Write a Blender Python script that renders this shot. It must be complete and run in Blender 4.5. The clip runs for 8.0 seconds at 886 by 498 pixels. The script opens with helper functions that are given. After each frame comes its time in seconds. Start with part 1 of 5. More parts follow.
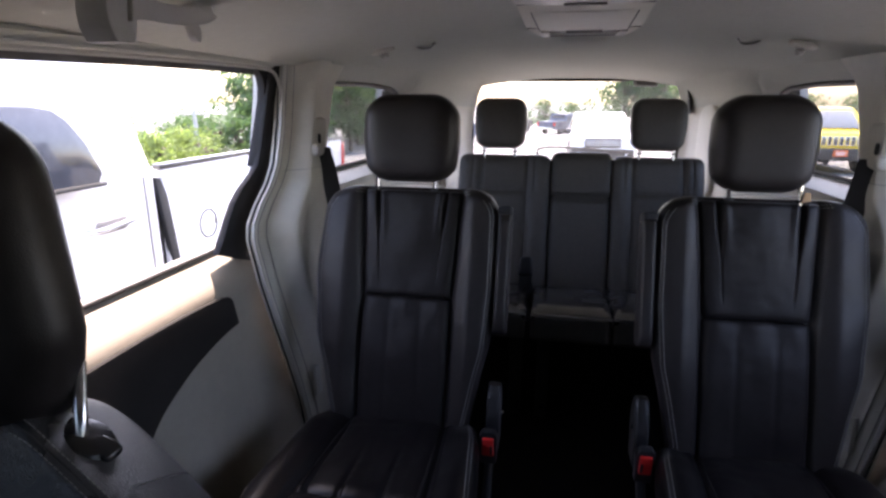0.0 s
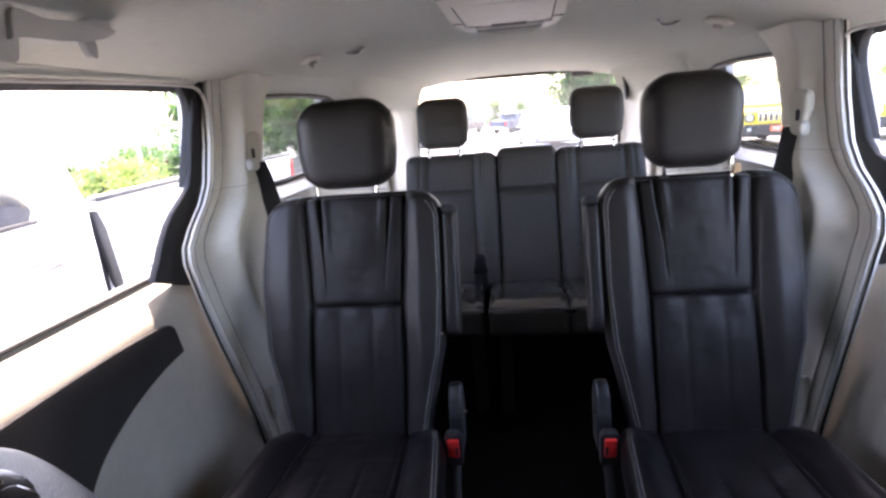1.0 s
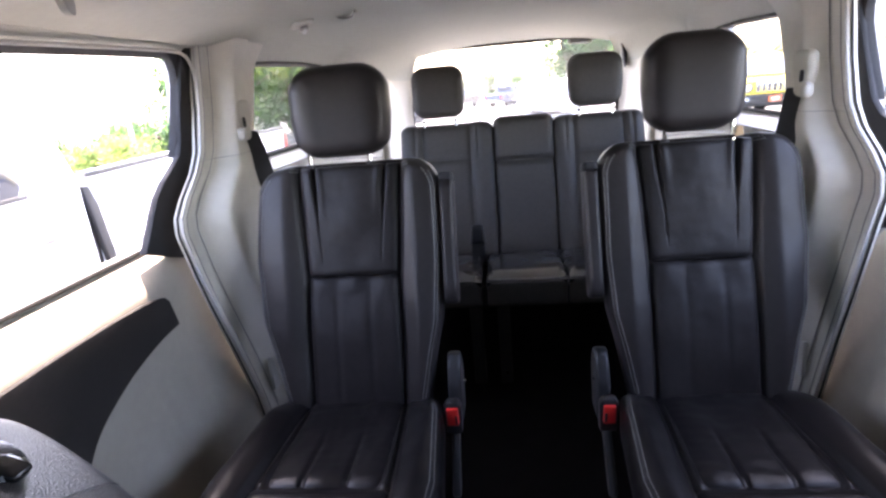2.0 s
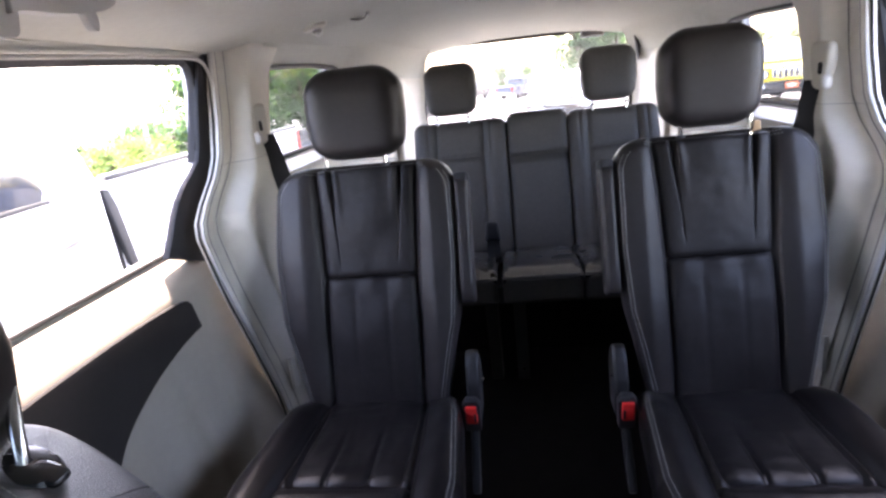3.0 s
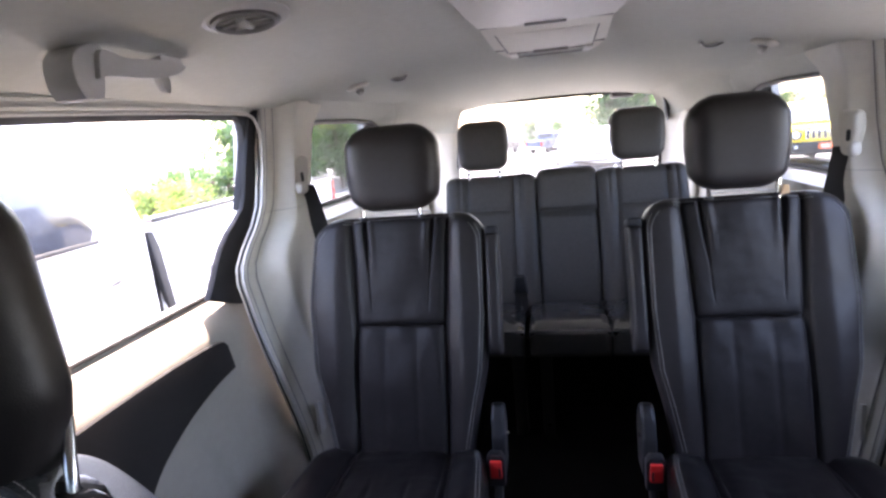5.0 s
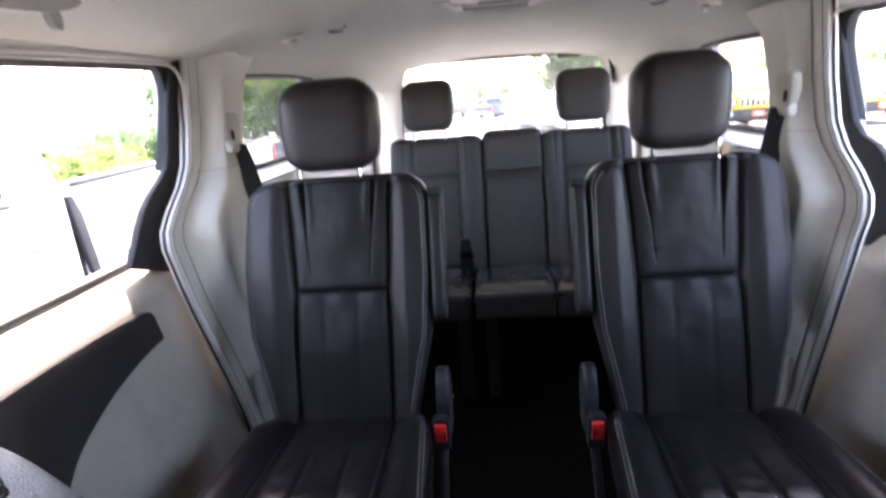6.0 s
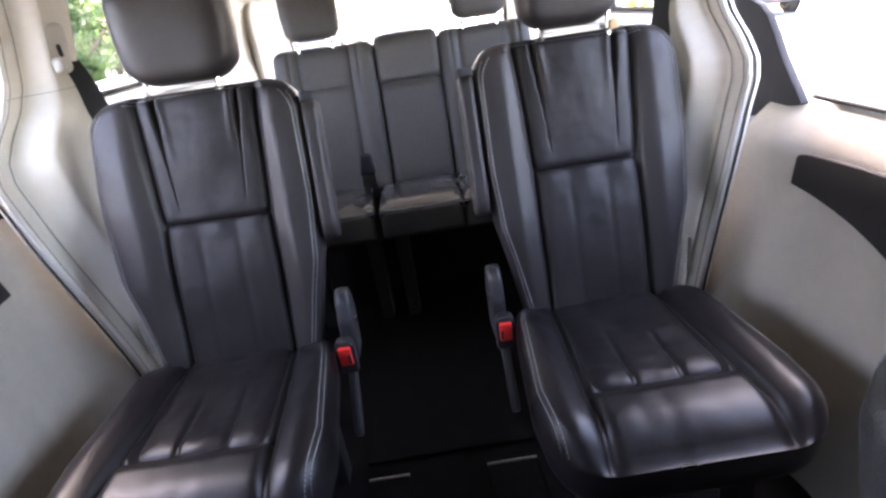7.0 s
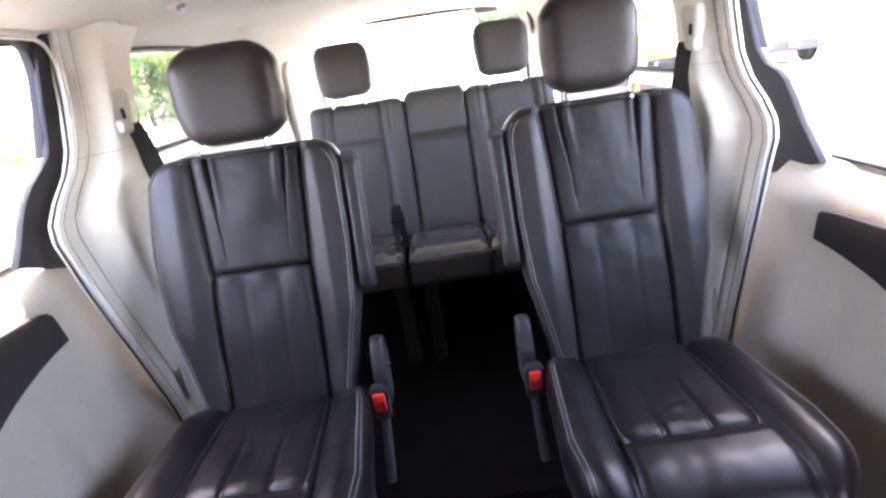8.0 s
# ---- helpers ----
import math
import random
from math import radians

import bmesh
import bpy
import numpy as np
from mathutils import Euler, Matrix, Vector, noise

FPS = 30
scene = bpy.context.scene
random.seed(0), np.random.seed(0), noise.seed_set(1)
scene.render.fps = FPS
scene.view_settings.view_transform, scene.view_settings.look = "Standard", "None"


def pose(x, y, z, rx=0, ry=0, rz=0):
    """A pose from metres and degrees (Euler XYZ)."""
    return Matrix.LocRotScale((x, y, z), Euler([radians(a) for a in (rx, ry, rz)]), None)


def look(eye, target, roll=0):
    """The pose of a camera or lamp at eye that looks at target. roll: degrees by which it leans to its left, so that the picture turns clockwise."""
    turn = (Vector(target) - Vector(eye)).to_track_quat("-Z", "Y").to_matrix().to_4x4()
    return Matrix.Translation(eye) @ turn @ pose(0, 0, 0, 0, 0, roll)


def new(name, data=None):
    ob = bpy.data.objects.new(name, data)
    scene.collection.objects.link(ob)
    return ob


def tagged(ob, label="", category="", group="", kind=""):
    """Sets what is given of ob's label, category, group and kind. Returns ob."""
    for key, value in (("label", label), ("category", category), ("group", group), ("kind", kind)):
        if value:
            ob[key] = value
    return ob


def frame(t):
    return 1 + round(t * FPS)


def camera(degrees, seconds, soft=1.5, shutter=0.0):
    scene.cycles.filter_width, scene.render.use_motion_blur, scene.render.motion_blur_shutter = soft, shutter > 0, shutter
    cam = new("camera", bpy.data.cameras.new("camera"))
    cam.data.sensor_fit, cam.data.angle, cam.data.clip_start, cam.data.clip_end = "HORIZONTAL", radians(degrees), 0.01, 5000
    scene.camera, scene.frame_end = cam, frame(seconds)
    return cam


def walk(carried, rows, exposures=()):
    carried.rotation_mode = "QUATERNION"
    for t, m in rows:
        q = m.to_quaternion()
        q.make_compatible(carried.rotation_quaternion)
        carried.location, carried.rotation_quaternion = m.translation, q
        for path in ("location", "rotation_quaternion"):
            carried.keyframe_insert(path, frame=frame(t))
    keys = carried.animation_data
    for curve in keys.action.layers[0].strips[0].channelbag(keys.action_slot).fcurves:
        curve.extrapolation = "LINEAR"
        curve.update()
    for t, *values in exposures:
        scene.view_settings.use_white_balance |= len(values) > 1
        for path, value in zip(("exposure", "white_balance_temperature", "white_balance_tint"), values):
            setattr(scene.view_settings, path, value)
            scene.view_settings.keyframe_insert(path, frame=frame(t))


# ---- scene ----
from mathutils.bvhtree import BVHTree

# A minivan cabin seen from between the front seats towards the tail.
# x: across the cabin, y: towards the tail, z: up from the ground beside the van.
cam = camera(77.9, 8.0, soft=2.6, shutter=0.3)
ROWS = [
    (0, -0.0628, -0.4374, 1.4655, 10.984, -14.977, -0.220),
    (0.5, -0.0393, -0.4311, 1.4549, 8.950, -14.065, 2.486),
    (1, -0.0189, -0.4149, 1.4463, 6.004, -14.466, 4.367),
    (1.5, -0.0143, -0.3863, 1.4345, 4.753, -18.067, 5.490),
    (1.7, -0.0187, -0.3941, 1.4229, 5.410, -17.049, 4.927),
    (3, -0.0295, -0.4053, 1.4421, 6.536, -17.593, 6.140),
    (3.5, -0.0450, -0.4066, 1.4510, 9.395, -19.711, 6.925),
    (4, -0.0217, -0.3830, 1.4440, 6.354, -20.066, 7.332),
    (4.2, -0.0382, -0.4193, 1.4699, 10.018, -17.246, 7.714),
    (5.3, -0.0250, -0.4410, 1.4510, 8.500, -12.050, 3.500),
    (5.5, -0.0161, -0.4397, 1.4487, 6.902, -12.039, 3.081),
    (6, -0.0248, -0.3953, 1.4354, 4.398, -16.080, 4.240),
    (6.2, 0.0269, -0.3532, 1.4138, 1.692, -21.034, 6.802),
    (6.5, 0.0550, -0.3153, 1.3705, -3.351, -25.179, 8.784),
    (7, 0.0609, -0.3163, 1.3524, -4.419, -24.517, 7.598),
    (7.5, 0.0555, -0.3444, 1.3567, -3.271, -20.742, 7.805),
    (8, 0.0326, -0.3595, 1.3975, -2.451, -19.884, 7.984),
]
EXPOSURES = [(t, e, k, 31) for t, e, k in [(0.0, 4.26, 7100), (0.5, 4.81, 7100), (1.0, 5.26, 7100), (1.5, 5.56, 7100), (3.0, 5.51, 7100), (3.5, 5.51, 7050), (4.2, 5.61, 7050), (5.3, 5.36, 6950), (6.0, 5.51, 7050), (6.5, 5.86, 7300), (7.0, 6.41, 7500), (8.0, 6.71, 7500)]]
walk(cam, [(t, pose(x, y, z, 90 + pitch, roll, yaw)) for t, x, y, z, yaw, pitch, roll in ROWS], EXPOSURES)

# ---- light ----
SUN_ELEV, SUN_AZ = 61.0, -8.0      # azimuth from the tail direction towards +x
world = bpy.data.worlds.new("world")
scene.world = world
world.use_nodes = True
wn = world.node_tree.nodes
sky = wn.new("ShaderNodeTexSky")
sky.sky_type, sky.sun_disc = "NISHITA", False
sky.sun_elevation, sky.sun_rotation = radians(SUN_ELEV), radians(SUN_AZ)
sky.air_density, sky.dust_density = 1.0, 2.6
wn["Background"].inputs["Strength"].default_value = 0.15
world.node_tree.links.new(sky.outputs["Color"], wn["Background"].inputs["Color"])
sun = new("sun", bpy.data.lights.new("sun", "SUN"))
sun.data.energy, sun.data.angle, sun.data.color = 1.5, radians(2.0), (1.0, 0.95, 0.86)
se, sa = radians(SUN_ELEV), radians(SUN_AZ)
sun.matrix_world = look(Vector((math.sin(sa) * math.cos(se), math.cos(sa) * math.cos(se), math.sin(se))) * 30, (0, 0, 0))


# ---- materials ----
def material(name, color, rough=0.5, metal=0.0, var=0.12, scale=8.0, bump=0.0, bump_scale=200.0, cells=False, coat=0.0, spec=0.5, warm=None, each=0.0):
    """A surface with two scales of colour variation, worn gloss and a fine relief."""
    m = bpy.data.materials.new(name)
    m.use_nodes = True
    n, l = m.node_tree.nodes, m.node_tree.links
    b = n["Principled BSDF"]
    co = n.new("ShaderNodeTexCoord")
    big, small = n.new("ShaderNodeTexNoise"), n.new("ShaderNodeTexNoise")
    big.inputs["Scale"].default_value, big.inputs["Detail"].default_value = scale, 5.0
    small.inputs["Scale"].default_value, small.inputs["Detail"].default_value = scale * 14, 3.0
    for k in (big, small):
        l.new(co.outputs["Object"], k.inputs["Vector"])
    add = n.new("ShaderNodeMath"); add.operation = "ADD"
    l.new(big.outputs["Fac"], add.inputs[0]); l.new(small.outputs["Fac"], add.inputs[1])
    ramp = n.new("ShaderNodeMapRange")
    ramp.inputs["From Min"].default_value, ramp.inputs["From Max"].default_value = 0.6, 1.4
    ramp.inputs["To Min"].default_value, ramp.inputs["To Max"].default_value = 1 - var, 1 + var
    l.new(add.outputs[0], ramp.inputs["Value"])
    mul = n.new("ShaderNodeVectorMath"); mul.operation = "SCALE"
    mul.inputs[0].default_value = color[:3]
    last = ramp.outputs["Result"]
    if each:
        info = n.new("ShaderNodeObjectInfo")
        er = n.new("ShaderNodeMapRange")
        er.inputs["To Min"].default_value, er.inputs["To Max"].default_value = 1 - each, 1 + each
        l.new(info.outputs["Random"], er.inputs["Value"])
        mm = n.new("ShaderNodeMath"); mm.operation = "MULTIPLY"
        l.new(last, mm.inputs[0]); l.new(er.outputs["Result"], mm.inputs[1])
        last = mm.outputs[0]
    l.new(last, mul.inputs["Scale"])
    l.new(mul.outputs["Vector"], b.inputs["Base Color"])
    rr = n.new("ShaderNodeMapRange")
    rr.inputs["From Min"].default_value, rr.inputs["From Max"].default_value = 0.3, 0.7
    rr.inputs["To Min"].default_value, rr.inputs["To Max"].default_value = max(rough - 0.07, 0.02), min(rough + 0.09, 1.0)
    l.new(big.outputs["Fac"], rr.inputs["Value"])
    l.new(rr.outputs["Result"], b.inputs["Roughness"])
    b.inputs["Metallic"].default_value = metal
    b.inputs["Specular IOR Level"].default_value = spec
    if warm:
        b.inputs["Specular Tint"].default_value = (*warm, 1)
    b.inputs["Coat Weight"].default_value = coat
    if bump:
        t = n.new("ShaderNodeTexVoronoi" if cells else "ShaderNodeTexNoise")
        t.inputs["Scale"].default_value = bump_scale
        l.new(co.outputs["Object"], t.inputs["Vector"])
        bp = n.new("ShaderNodeBump")
        bp.inputs["Strength"].default_value, bp.inputs["Distance"].default_value = bump, 0.002
        l.new(t.outputs["Distance" if cells else "Fac"], bp.inputs["Height"])
        l.new(bp.outputs["Normal"], b.inputs["Normal"])
    return m


def glass_material(name, tint, rough=0.0, haze=0.0):
    """Thin window glass: clear with a mirror gloss that grows at a slant, and a pale scattering film that stands in for
    glare.
    """
    m = bpy.data.materials.new(name)
    m.use_nodes = True
    n, l = m.node_tree.nodes, m.node_tree.links
    n.remove(n["Principled BSDF"])
    tr, gl, mix, fr = n.new("ShaderNodeBsdfTransparent"), n.new("ShaderNodeBsdfGlossy"), n.new("ShaderNodeMixShader"), n.new("ShaderNodeLayerWeight")
    pw, mr = n.new("ShaderNodeMath"), n.new("ShaderNodeMapRange")
    tr.inputs["Color"].default_value = (*tint, 1)
    gl.inputs["Roughness"].default_value = rough
    pw.operation = "POWER"
    pw.inputs[1].default_value = 4.0
    mr.inputs["To Min"].default_value, mr.inputs["To Max"].default_value = 0.02, 0.07
    l.new(fr.outputs["Facing"], pw.inputs[0])
    l.new(pw.outputs[0], mr.inputs["Value"])
    l.new(mr.outputs["Result"], mix.inputs["Fac"])
    l.new(tr.outputs["BSDF"], mix.inputs[1]); l.new(gl.outputs["BSDF"], mix.inputs[2])
    last = mix
    if haze:
        film, over, spots, span = n.new("ShaderNodeBsdfTranslucent"), n.new("ShaderNodeMixShader"), n.new("ShaderNodeTexNoise"), n.new("ShaderNodeMapRange")
        film.inputs["Color"].default_value = (0.85, 0.84, 0.80, 1)
        spots.inputs["Scale"].default_value, spots.inputs["Detail"].default_value = 3.0, 6.0
        span.inputs["To Min"].default_value, span.inputs["To Max"].default_value = haze * 0.5, haze * 1.5
        l.new(spots.outputs["Fac"], span.inputs["Value"])
        l.new(span.outputs["Result"], over.inputs["Fac"])
        l.new(mix.outputs["Shader"], over.inputs[1]); l.new(film.outputs["BSDF"], over.inputs[2])
        last = over
    l.new(last.outputs["Shader"], n["Material Output"].inputs["Surface"])
    return m


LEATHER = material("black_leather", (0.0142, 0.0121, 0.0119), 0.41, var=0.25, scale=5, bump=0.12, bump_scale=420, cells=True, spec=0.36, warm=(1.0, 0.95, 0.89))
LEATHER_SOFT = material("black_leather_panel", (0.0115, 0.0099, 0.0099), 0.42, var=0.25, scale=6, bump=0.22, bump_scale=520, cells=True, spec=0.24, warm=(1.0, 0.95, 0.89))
# Third row base raised to stand in for the rear window's glare.
LEATHER_REAR = material("glare_lifted_leather", (0.060, 0.053, 0.045), 0.50, var=0.2, scale=6, bump=0.12, bump_scale=420, cells=True, spec=0.5)
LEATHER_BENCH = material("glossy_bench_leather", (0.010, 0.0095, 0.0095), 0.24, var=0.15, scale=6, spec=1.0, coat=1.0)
# Piping base raised above the leather's to carry the front edge highlight.
PIPING = material("polished_piping", (0.085, 0.083, 0.080), 0.14, var=0.10, scale=30, spec=1.0, coat=1.0)
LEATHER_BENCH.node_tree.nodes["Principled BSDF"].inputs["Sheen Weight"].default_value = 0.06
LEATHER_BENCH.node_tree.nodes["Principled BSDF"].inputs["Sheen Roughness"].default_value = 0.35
# Base lifted and slightly blue, in place of the side window's reflection.
LEATHER_FRONT = material("grained_leather", (0.034, 0.0342, 0.036), 0.31, var=0.2, scale=6, bump=0.42, bump_scale=520, cells=True, spec=0.8)
# Darker copy of the seat leather: the cushions' shade is in its base.
LEATHER_SEAT = material("shaded_seat_leather", (0.0066, 0.0056, 0.0059), 0.34, var=0.3, scale=6, bump=0.14, bump_scale=480, cells=True, spec=0.23)
GLOSSBLACK = material("gloss_black_plastic", (0.008, 0.008, 0.009), 0.22, var=0.1, scale=20)
MATTBLACK = material("matt_black_trim", (0.026, 0.026, 0.027), 0.7, var=0.12, scale=12, bump=0.2, bump_scale=500, spec=0.2)
THREAD = material("pale_thread", (0.24, 0.235, 0.22), 0.8, var=0.2, scale=60)
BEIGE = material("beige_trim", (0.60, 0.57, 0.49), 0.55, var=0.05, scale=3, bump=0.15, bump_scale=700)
# Darker than the pillar trim, with the door's shade put into its colour.
BEIGE_DOOR = material("shaded_beige_door", (0.350, 0.320, 0.265), 0.5, var=0.06, scale=3, bump=0.18, bump_scale=600)
HEADLINER = material("headliner_cloth", (0.525, 0.527, 0.470), 0.95, var=0.05, scale=4, bump=0.5, bump_scale=900, spec=0.1)
GREYLIGHT = material("pale_plastic", (0.53, 0.515, 0.47), 0.45, var=0.04, scale=6, bump=0.08, bump_scale=600)
HANDLE = material("matt_pale_plastic", (0.52, 0.505, 0.455), 0.65, var=0.04, scale=6, bump=0.1, bump_scale=600, spec=0.25)
DARKPLASTIC = material("dark_plastic", (0.015, 0.015, 0.016), 0.42, var=0.15, scale=10, bump=0.2, bump_scale=500)
DOORPAD = material("dark_door_insert", (0.021, 0.0185, 0.0172), 0.65, spec=0.22, var=0.15, scale=8, bump=0.3, bump_scale=500)
GREYPLASTIC = material("grey_plastic", (0.011, 0.0105, 0.0105), 0.50, var=0.12, scale=10, bump=0.15, bump_scale=500)
RUBBER = material("black_rubber", (0.018, 0.018, 0.018), 0.7, var=0.2, scale=20)
SEAL = material("grey_seal", (0.20, 0.19, 0.18), 0.6, var=0.1, scale=20)
WEB = material("belt_webbing", (0.02, 0.02, 0.022), 0.75, var=0.2, scale=60, bump=0.6, bump_scale=500)
CHROME = material("chrome", (0.72, 0.72, 0.72), 0.12, metal=1.0, var=0.03, scale=20)
RED = material("red_plastic", (0.62, 0.025, 0.02), 0.4, var=0.08, scale=30)
CARPET = material("dark_carpet", (0.011, 0.010, 0.0105), 0.98, var=0.35, scale=20, bump=1.0, bump_scale=900, spec=0.05)
TAG = material("tan_cloth", (0.42, 0.27, 0.14), 0.85, var=0.1, scale=60)
STRIP = material("worn_metal_strip", (0.35, 0.35, 0.35), 0.35, metal=0.8, var=0.2, scale=40)
# Front panes far darker than clear glass, to hold back light from ahead.
GLASS = glass_material("dimmed_front_glass", (0.11, 0.117, 0.114))
GLASS_SIDE = glass_material("dimmed_front_side_glass", (0.30, 0.315, 0.31))
GLASS_DOOR = glass_material("tinted_door_glass", (0.72, 0.74, 0.73))
# The rear pane's pale film puts the glare into the glass.
GLASS_REAR = glass_material("hazed_rear_glass", (0.60, 0.62, 0.615), haze=0.007)
GLASS_QUARTER = glass_material("dark_tinted_glass", (0.46, 0.48, 0.475))
GLASS_DARK = material("tinted_car_glass", (0.05, 0.055, 0.065), 0.08, var=0.25, scale=2)
# Pale base carries the sky's reflection as colour, under the real gloss.
GLASS_SKY = material("sky_toned_glass", (0.24, 0.25, 0.26), 0.05, var=0.2, scale=2, spec=1.0, coat=1.0)
VANBODY = material("van_paint", (0.35, 0.35, 0.36), 0.35, metal=0.4, var=0.05, coat=0.6)
WHITE = material("white_paint", (0.80, 0.80, 0.80), 0.3, var=0.03, scale=2, coat=0.6)
YELLOW = material("yellow_paint", (0.80, 0.58, 0.02), 0.3, var=0.04, scale=2, coat=0.6)
BLUE = material("dark_blue_paint", (0.03, 0.05, 0.10), 0.3, var=0.05, scale=2, coat=0.6)
BLACKPAINT = material("dark_paint", (0.02, 0.021, 0.023), 0.3, var=0.05, scale=2, coat=0.6)
TYRE = material("tyre_rubber", (0.02, 0.02, 0.02), 0.85, var=0.2, scale=20)
RIM = material("alloy_rim", (0.4, 0.4, 0.41), 0.35, metal=0.9, var=0.1)
LENS = material("lamp_lens", (0.6, 0.62, 0.65), 0.15, var=0.1, scale=30)
REDLENS = material("red_lens", (0.5, 0.02, 0.015), 0.2, var=0.1, scale=30)
ORANGE = material("orange_sign", (0.75, 0.14, 0.03), 0.5, var=0.05, scale=30)
ASPHALT = material("asphalt", (0.175, 0.17, 0.163), 0.9, var=0.3, scale=0.6, bump=0.6, bump_scale=60)
PAINTLINE = material("road_paint", (0.6, 0.6, 0.58), 0.8, var=0.2, scale=5)


def foliage_material(name, color):
    """Leaves that let light through, each clump a little different."""
    m = material(name, color, 0.55, var=0.5, scale=0.5)
    n, l = m.node_tree.nodes, m.node_tree.links
    b = n["Principled BSDF"]
    tr, mix, gain = n.new("ShaderNodeBsdfTranslucent"), n.new("ShaderNodeMixShader"), n.new("ShaderNodeVectorMath")
    src = b.inputs["Base Color"].links[0].from_socket
    gain.operation = "MULTIPLY"
    gain.inputs[1].default_value = (1.1, 1.3, 0.8)
    l.new(src, gain.inputs[0])
    l.new(gain.outputs["Vector"], tr.inputs["Color"])
    mix.inputs["Fac"].default_value = 0.5
    l.new(b.outputs["BSDF"], mix.inputs[1])
    l.new(tr.outputs["BSDF"], mix.inputs[2])
    l.new(mix.outputs["Shader"], n["Material Output"].inputs["Surface"])
    return m


BARK = material("bark", (0.12, 0.09, 0.065), 0.9, var=0.3, scale=6, bump=0.8, bump_scale=30)
LEAF = foliage_material("foliage", (0.078, 0.128, 0.058))
LEAF_PALE = foliage_material("foliage_pale", (0.17, 0.21, 0.075))
CONE = material("cone_plastic", (0.70, 0.06, 0.02), 0.5, var=0.1, scale=20)
CONCRETE = material("concrete", (0.35, 0.34, 0.32), 0.9, var=0.15, scale=2, bump=0.3, bump_scale=60)

# ---- building helpers ----
ORIGIN = {}


def thing(name, at, label, category, group="", kind=""):
    """An Empty at the base of a thing made of parts."""
    ob = new(name)
    ob.location = at
    ob.empty_display_size = 0.05
    ORIGIN[ob] = Vector(at)
    return tagged(ob, label, category, group, kind)


def part(name, bm, mat, parent=None, label="", smooth=35, shadow=True):
    """Links a bmesh, built in world places, as one mesh object under its thing."""
    bmesh.ops.recalc_face_normals(bm, faces=bm.faces[:])
    o = ORIGIN.get(parent, Vector((0, 0, 0)))
    if o.length:
        bmesh.ops.translate(bm, vec=-o, verts=bm.verts[:])
    me = bpy.data.meshes.new(name)
    bm.to_mesh(me)
    bm.free()
    me.materials.append(mat)
    if smooth:
        me.polygons.foreach_set("use_smooth", [True] * len(me.polygons))
        me.set_sharp_from_angle(angle=radians(smooth))
    ob = new(name, me)
    if parent is not None:
        ob.parent = parent
        ORIGIN[ob] = o
    if label:
        ob["label"] = label
    ob.visible_shadow = shadow
    return ob


def solo(name, bm, mat, label, category, group="", kind="", smooth=35, shadow=True):
    """A thing that is one mesh."""
    return tagged(part(name, bm, mat, None, "", smooth, shadow), label, category, group, kind)


def lerp(a, b, t):
    return a + (b - a) * t


def sstep(a, b, x):
    t = min(max((x - a) / (b - a), 0.0), 1.0)
    return t * t * (3 - 2 * t)


def table(x, xs, ys):
    return float(np.interp(x, xs, ys))


def bevel(bm, r, seg=2):
    if r > 0:
        bmesh.ops.bevel(bm, geom=bm.edges[:], offset=r, segments=seg, profile=0.6, affect="EDGES", clamp_overlap=True)


def box(x0, x1, y0, y1, z0, z1, r=0.005, seg=2, into=None):
    bm = bmesh.new()
    bmesh.ops.create_cube(bm, size=1.0)
    for v in bm.verts:
        v.co = Vector((lerp(x0, x1, v.co.x + 0.5), lerp(y0, y1, v.co.y + 0.5), lerp(z0, z1, v.co.z + 0.5)))
    bevel(bm, r, seg)
    return merge(into, bm)


def merge(into, bm):
    if into is None:
        return bm
    me = bpy.data.meshes.new("tmp")
    bm.to_mesh(me)
    bm.free()
    into.from_mesh(me)
    bpy.data.meshes.remove(me)
    return into


def placed(bm, m):
    bmesh.ops.transform(bm, matrix=m, verts=bm.verts[:])
    return bm


def prism(poly, place, depth, r=0.0, seg=2):
    """A flat outline, given a depth; place(u, v, d) puts it into the world."""
    bm = bmesh.new()
    a = [bm.verts.new((u, v, 0)) for u, v in poly]
    b = [bm.verts.new((u, v, depth)) for u, v in poly]
    n = len(poly)
    bm.faces.new(a)
    bm.faces.new(b[::-1])
    for i in range(n):
        bm.faces.new((a[i], b[i], b[(i + 1) % n], a[(i + 1) % n]))
    bmesh.ops.recalc_face_normals(bm, faces=bm.faces[:])
    if r:
        bevel(bm, r, seg)
    for v in bm.verts:
        v.co = Vector(place(*v.co))
    return bm


def grid(fn, nu, nv, thick=None):
    """A sheet of nu x nv cells, fn(u, v) -> place. thick: a vector or fn(place) that gives it a back."""
    bm = bmesh.new()
    V = [[bm.verts.new(fn(i / nu, j / nv)) for j in range(nv + 1)] for i in range(nu + 1)]
    for i in range(nu):
        for j in range(nv):
            bm.faces.new((V[i][j], V[i + 1][j], V[i + 1][j + 1], V[i][j + 1]))
    if thick is not None:
        W = [[bm.verts.new(v.co + Vector(thick)) for v in row] for row in V]
        for i in range(nu):
            for j in range(nv):
                bm.faces.new((W[i][j], W[i][j + 1], W[i + 1][j + 1], W[i + 1][j]))
        for i in range(nu):
            bm.faces.new((V[i][0], W[i][0], W[i + 1][0], V[i + 1][0]))
            bm.faces.new((V[i][nv], V[i + 1][nv], W[i + 1][nv], W[i][nv]))
        for j in range(nv):
            bm.faces.new((V[0][j], V[0][j + 1], W[0][j + 1], W[0][j]))
            bm.faces.new((V[nu][j], W[nu][j], W[nu][j + 1], V[nu][j + 1]))
    return bm


